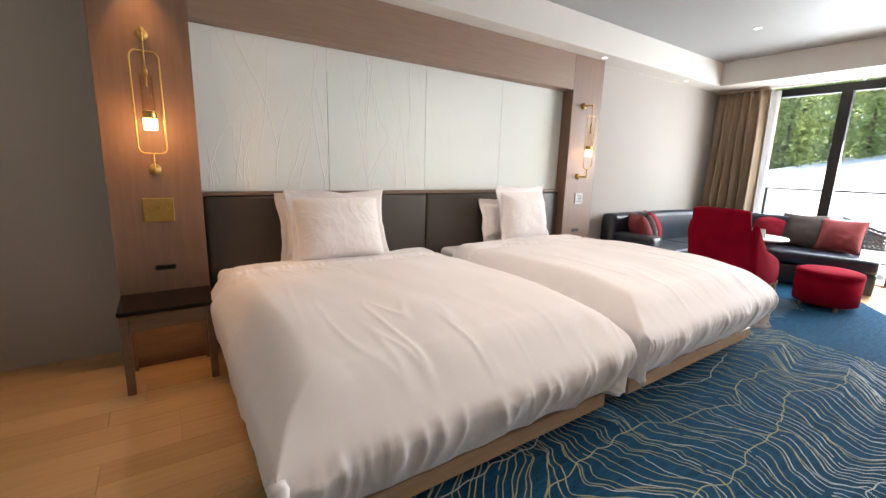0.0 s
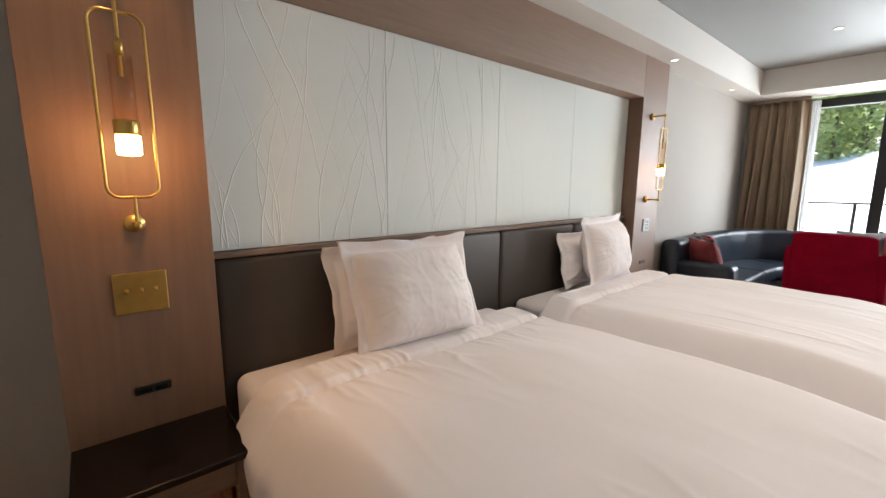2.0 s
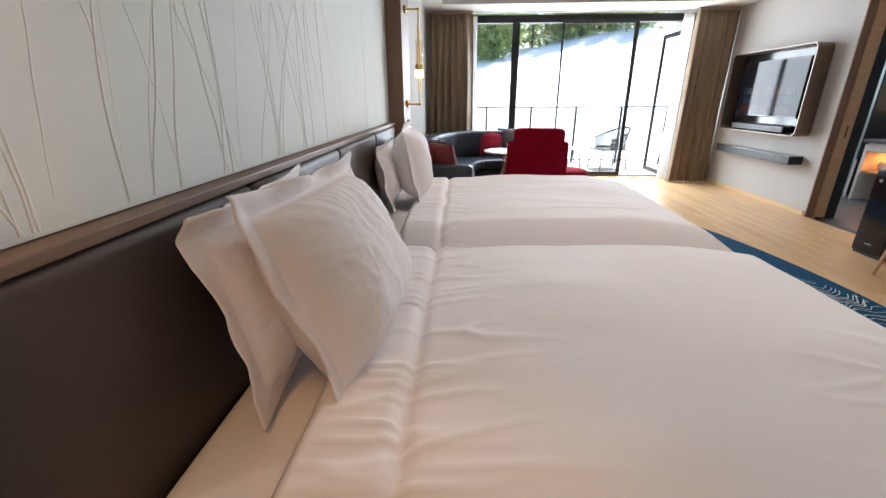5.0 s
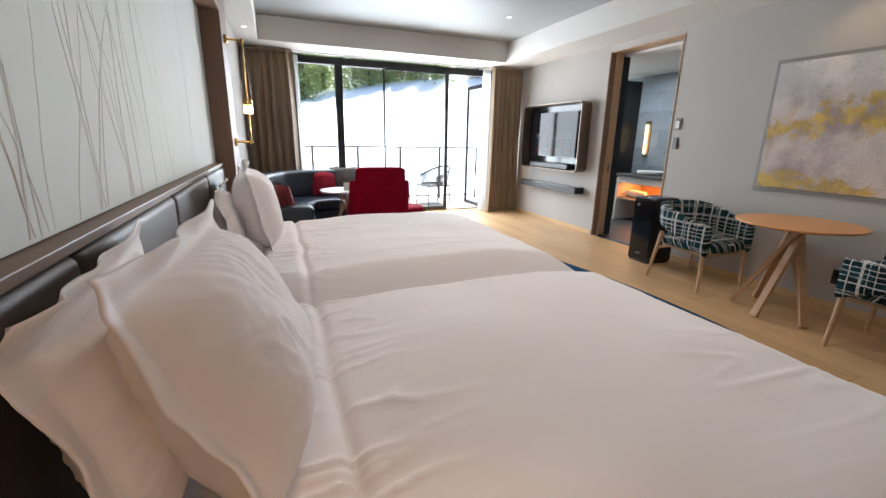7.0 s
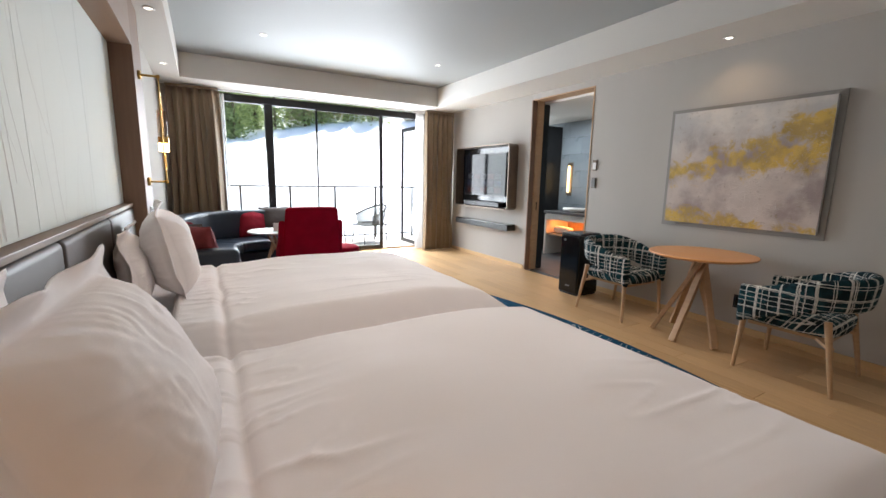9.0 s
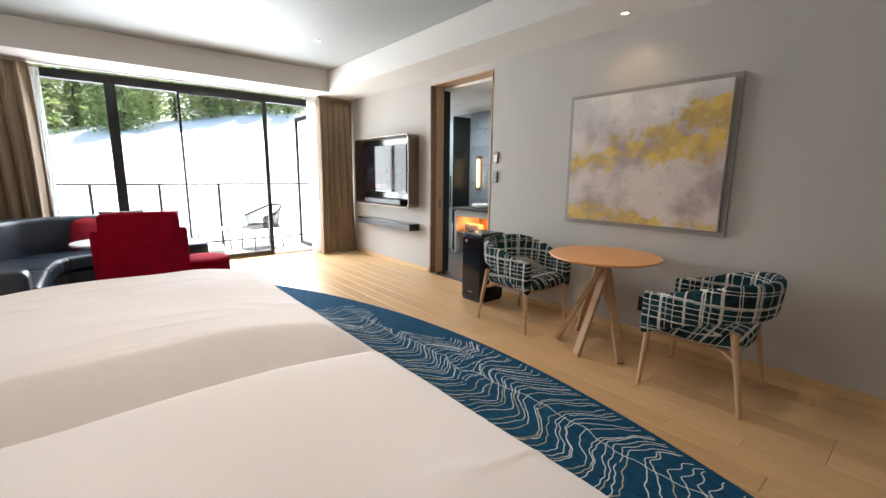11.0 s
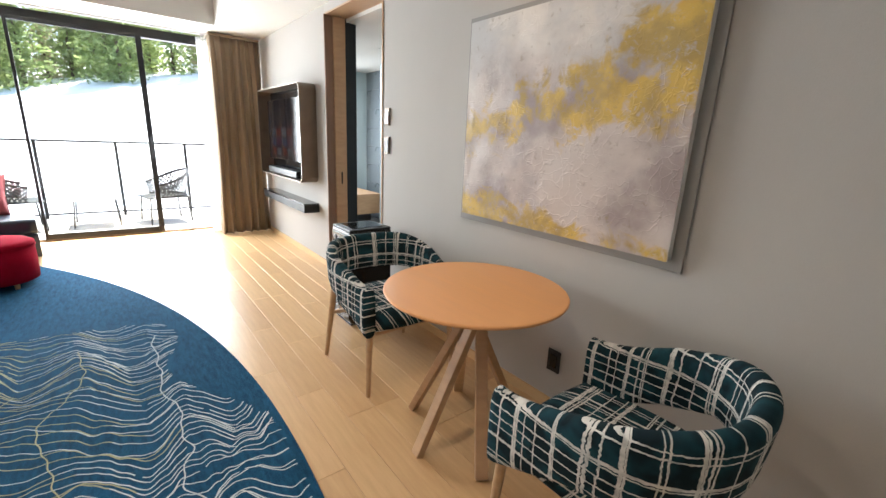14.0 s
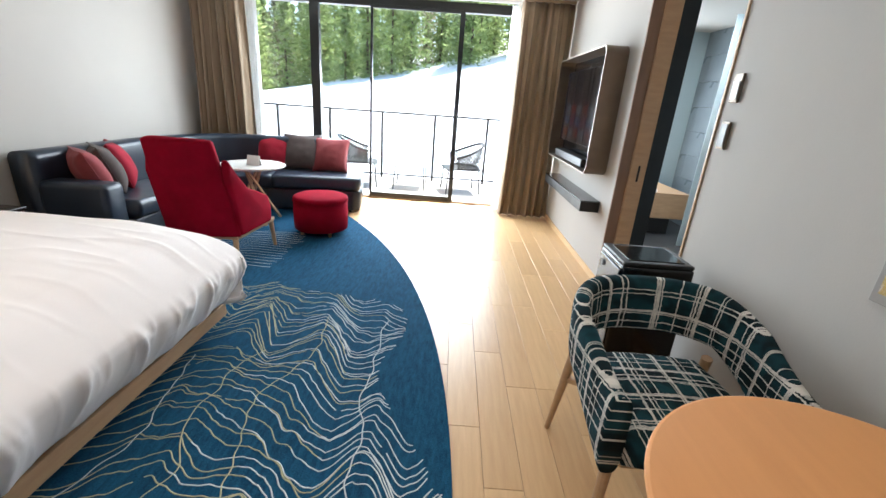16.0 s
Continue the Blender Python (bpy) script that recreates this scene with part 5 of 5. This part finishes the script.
def tub_chair(m, label):
    """An armchair of one wrapped plaid band over a padded seat; it faces +x."""
    c = empty("armchair", m, label, "chair", "plaid armchairs")

    def plan(t):
        # t from 0 (one arm front) round the back to 1
        s = abs(2 * t - 1)
        sgn = 1 if t > 0.5 else -1
        if s > 0.55:
            f = (s - 0.55) / 0.45
            return (-0.02 + 0.30 * f, sgn * (0.292 - 0.012 * f))
        a = s / 0.55 * math.pi / 2
        return (-0.02 - 0.27 * math.cos(a) ** 0.8, sgn * 0.292 * math.sin(a) ** 0.8)

    def rise(t):
        s = abs(2 * t - 1)
        k = min(1.0, max(0.0, (0.95 - s) / 0.75))
        k = k * k * (3 - 2 * k)
        return 0.615 + 0.135 * k, 0.345 + 0.185 * min(1.0, max(0.0, (0.98 - s) / 0.62))

    def skin(u, v):
        px, py = plan(u)
        z1, z0 = rise(u)
        d = Vector((px + 0.02, py, 0))
        d = d.normalized() if d.length else Vector((-1, 0, 0))
        s = abs(2 * u - 1)
        lean = 0.05 * (1 - s)
        a = v * 2 * math.pi
        th = 0.034
        zc, hh = (z0 + z1) / 2, (z1 - z0) / 2
        ca, sa = math.cos(a), math.sin(a)
        zz = zc + hh * math.copysign(abs(sa) ** 0.4, sa)
        oo = th * math.copysign(abs(ca) ** 0.7, ca)
        o = Vector((d.x, d.y, 0)) if s < 0.55 else Vector((0, math.copysign(1, py), 0))
        return (px + o.x * (oo + lean * (zz - 0.4) * 2), py + o.y * (oo + lean * (zz - 0.4) * 2), zz)

    bm = surface(skin, 72, 28, uv=lambda u, v: (u * 1.5, skin(u, v)[2]))
    bmesh.ops.remove_doubles(bm, verts=bm.verts, dist=0.0005)
    bmesh.ops.holes_fill(bm, edges=[e for e in bm.edges if e.is_boundary], sides=0)
    part("wrapped_back", bm, PLAID, c, "dark green plaid wrapped back and arms", True)

    def pad(u, v):
        a, b = u * 2 * math.pi, v * math.pi - math.pi / 2
        cb, sb = math.cos(b), math.sin(b)
        k = max(abs(math.cos(a)), abs(math.sin(a))) ** 0.75
        r = abs(cb) ** 0.25
        return (0.02 + 0.275 * math.cos(a) * r / k, 0.262 * math.sin(a) * r / k, 0.40 + 0.058 * math.copysign(abs(sb) ** 0.6, sb) + 0.012 * (1 - r))

    bm = surface(pad, 48, 22, True, uv=lambda u, v: (0, 0))
    lay = bm.loops.layers.uv.active
    for f in bm.faces:
        for lp in f.loops:
            lp[lay].uv = (lp.vert.co.x + 0.6 * lp.vert.co.z, lp.vert.co.y + 0.6 * lp.vert.co.z)
    part("seat", bm, PLAID, c, "padded dark green plaid seat", True)
    part("seat_frame", box(-0.22, 0.24, -0.22, 0.22, 0.325, 0.35, 0.006), OAKPLAIN, c)
    for x, y, tx in ((0.27, -0.285, 0.25), (0.27, 0.285, 0.25)):
        part("leg", rod((x, y, 0), (tx, y * 0.93, 0.37), 0.012, 0.02), OAKPLAIN, c)
    for y in (-0.29, 0.29):
        part("leg", rod((-0.28, y, 0), (-0.20, y * 0.9, 0.47), 0.012, 0.021), OAKPLAIN, c)
        part("brace", bar((-0.24, y * 0.93, 0.30), (-0.15, y * 0.7, 0.335), 0.035, 0.02), OAKPLAIN, c)
    return c


chair_a = tub_chair(pose(2.705, -0.865, 0, 0, 0, 180), "dark green plaid wrapped armchair on oak legs beside the table")
chair_b = copy_thing(chair_a, pose(1.19, -0.815, 0, 0, 0, 3))

# black tower appliance by the doorway, taken as a mini fridge
ap = empty("air_purifier", pose(3.405, -1.04, 0), "glossy black tower appliance beside the doorway", "air purifier")
part("body", box(-0.145, 0.145, -0.17, 0.165, 0.02, 0.70, 0.012, 3), BLACKGLOSS, ap)
part("top_rim", box(-0.142, 0.142, -0.167, 0.162, 0.70, 0.722, 0.008, 2), BLACKMETAL, ap)
part("top_panel", box(-0.115, 0.10, -0.13, 0.13, 0.7222, 0.727, 0.002), BLACKGLOSS, ap)
part("front_panel", box(-0.132, 0.132, 0.166, 0.172, 0.05, 0.68, 0.004), BLACKGLOSS, ap)
part("badge", box(-0.03, 0.03, 0.1725, 0.174, 0.10, 0.112), GREYPLASTIC, ap)
part("dial", rod((0.07, 0.17, 0.64), (0.07, 0.18, 0.64), 0.016), GREYPLASTIC, ap)
part("base", box(-0.13, 0.13, -0.16, 0.155, 0, 0.02, 0.003), BLACKMETAL, ap)

# painting
pt = empty("painting", pose(1.955, -1.329, 1.452), "large abstract grey and ochre textured painting in a shadow frame", "painting")
part("backing", box(-0.655, 0.655, 0.0, 0.014, -0.557, 0.557, 0.002), BACKING, pt, "grey backing board")
fr = part("canvas", surface(lambda u, v: (-0.612 + 1.215 * u, 0.052 + 0.005 * noise.noise(Vector((u * 9, v * 9, 2))) * (1 if 0.03 < u < 0.97 and 0.03 < v < 0.97 else 0), -0.515 + 1.035 * v), 80, 70), PAINT, pt, "impasto canvas in mauve, white and ochre")
part("stretcher", box(-0.611, 0.602, 0.015, 0.043, -0.514, 0.519), WHITEPLASTIC, pt)

# wall controls
for z, mat, lab in ((1.505, WHITEPLASTIC, "white wall thermostat with dark bezel"), (1.297, GREYPLASTIC, "grey wall switch by the doorway")):
    wc = empty("wall_control", pose(3.525, -1.33, z), lab, "switch")
    part("bezel", box(-0.03, 0.03, 0.001, 0.014, -0.062, 0.062, 0.003), BRONZE, wc)
    part("face", box(-0.024, 0.024, 0.014, 0.018, -0.052 if z < 1.4 else -0.05, 0.03 if z > 1.4 else 0.052, 0.002), mat, wc)
so = empty("wall_outlet", pose(1.82, -1.33, 0.275), "black wall outlet low on the grey wall", "outlet")
part("plate", box(-0.038, 0.038, 0.001, 0.01, -0.06, 0.06, 0.003), BLACKMETAL, so)
part("socket", box(-0.02, 0.02, 0.01, 0.0125, -0.035, 0.035, 0.002), BLACKGLOSS, so)

# television in a rounded box frame
tv = empty("television", pose(5.69, -1.33, 1.355), "wall-mounted television in a rounded bronze box frame", "television")
TW, TH = 1.48, 0.985


def box_frame(w, h, r, th, y0, y1):
    bm = bmesh.new()
    outer, inner = rounded_loop(w, h, r), rounded_loop(w - 2 * th, h - 2 * th, r - th)
    rings = [[bm.verts.new((x, y, z)) for x, z in lp] for lp, y in ((outer, y0), (outer, y1), (inner, y1), (inner, y0))]
    n = len(outer)
    for a, b in zip(rings, rings[1:] + rings[:1]):
        for k in range(n):
            bm.faces.new((a[k], a[(k + 1) % n], b[(k + 1) % n], b[k]))
    return bm


part("box_frame", box_frame(TW, TH, 0.07, 0.012, 0.001, 0.175), BRONZE, tv, "rounded bronze surround")
part("back_panel", box(-TW / 2 + 0.02, TW / 2 - 0.02, 0.002, 0.02, -TH / 2 + 0.02, TH / 2 - 0.02), BLACKGLOSS, tv, "black gloss back")
scr = part("screen_body", box(-0.60, 0.56, 0.06, 0.105, -0.30, 0.37, 0.006), BLACKGLOSS, tv)
part("screen", box(-0.59, 0.55, 0.1055, 0.108, -0.285, 0.36), SCREEN, scr, "dark glossy screen")
part("sound_bar", box(-0.5, 0.5, 0.05, 0.15, -0.47, -0.395, 0.01), BLACKMETAL, tv, "black sound bar")
part("bracket", box(-0.2, 0.2, 0.02, 0.06, -0.15, 0.2), BLACKMETAL, tv)
DIM = [glow("screen_picture_dim", tuple(v * 0.07 for v in c), 0.2) for c in ((0.3, 0.06, 0.05), (0.1, 0.14, 0.25), (0.22, 0.22, 0.24), (0.16, 0.05, 0.12))]
for m in DIM:
    m.node_tree.nodes["Principled BSDF"].inputs["Roughness"].default_value = 0.07
    m.node_tree.nodes["Principled BSDF"].inputs["Specular IOR Level"].default_value = 0.2
for i in range(5):
    for j in range(3):
        part("picture_tile", box(-0.5 + 0.19 * i + 0.012, -0.5 + 0.19 * (i + 1) - 0.012, 0.1085, 0.1092, -0.25 + 0.11 * j, -0.17 + 0.11 * j), DIM[(i * 2 + j) % 4], scr)
sh = empty("wall_shelf", pose(5.68, -1.33, 0.595), "floating black box shelf under the television", "shelf")
part("body", box(-0.735, 0.735, 0.001, 0.165, -0.045, 0.04, 0.003), BLACKMETAL, sh)
part("top", box(-0.735, 0.735, 0.001, 0.165, 0.041, 0.05, 0.002), BLACKGLOSS, sh)

# ---- oak planks, tiles ----
mesh_cache = {}


def plank_mesh(l, w):
    key = (round(l, 2), round(w, 3))
    if key not in mesh_cache:
        me = bpy.data.meshes.new("plank")
        bm = box(-l / 2 + 0.0008, l / 2 - 0.0008, -w / 2 + 0.0006, w / 2 - 0.0006, -0.014, 0.0, 0.0012, 1)
        bm.to_mesh(me)
        bm.free()
        me.materials.append(OAK)
        mesh_cache[key] = me
    return mesh_cache[key]


rp2 = random.Random(9)
PW, PL = 0.152, 0.91
j, count = 0, 0
y = Y0
while y < Y1 - 0.02:
    w = min(PW, Y1 - y)
    x = X0 - rp2.choice((0.0, 0.3, 0.6, 0.45, 0.15))
    while x < X1 - 0.06:
        a, b = max(x, X0), min(x + PL, X1 - 0.06)
        hidden = (a > 0.35 and b < 5.6 and y > 0.55) or (a > 4.0 and y > 2.0)
        if b - a > 0.05 and not hidden:
            ob = new("plank", plank_mesh(b - a, w))
            ob.location = ((a + b) / 2, y + w / 2, 0)
            ob.parent = floor
            count += 1
        x += PL
    y += PW
tile_me = bpy.data.meshes.new("tile")
bm = box(-0.298, 0.298, 0, 0.012, -0.148, 0.148, 0.002, 1)
bm.to_mesh(tile_me)
bm.free()
tile_me.materials.append(TILE)
for r in range(8):
    for k in range(8):
        ob = new("tile", tile_me)
        ob.location = (3.3 + 0.6 * k - (0.3 if r % 2 else 0), -3.16, 0.15 + 0.3 * r)
        if ob.location.z > 2.3:
            bpy.data.objects.remove(ob)
            continue
        ob.parent = bw
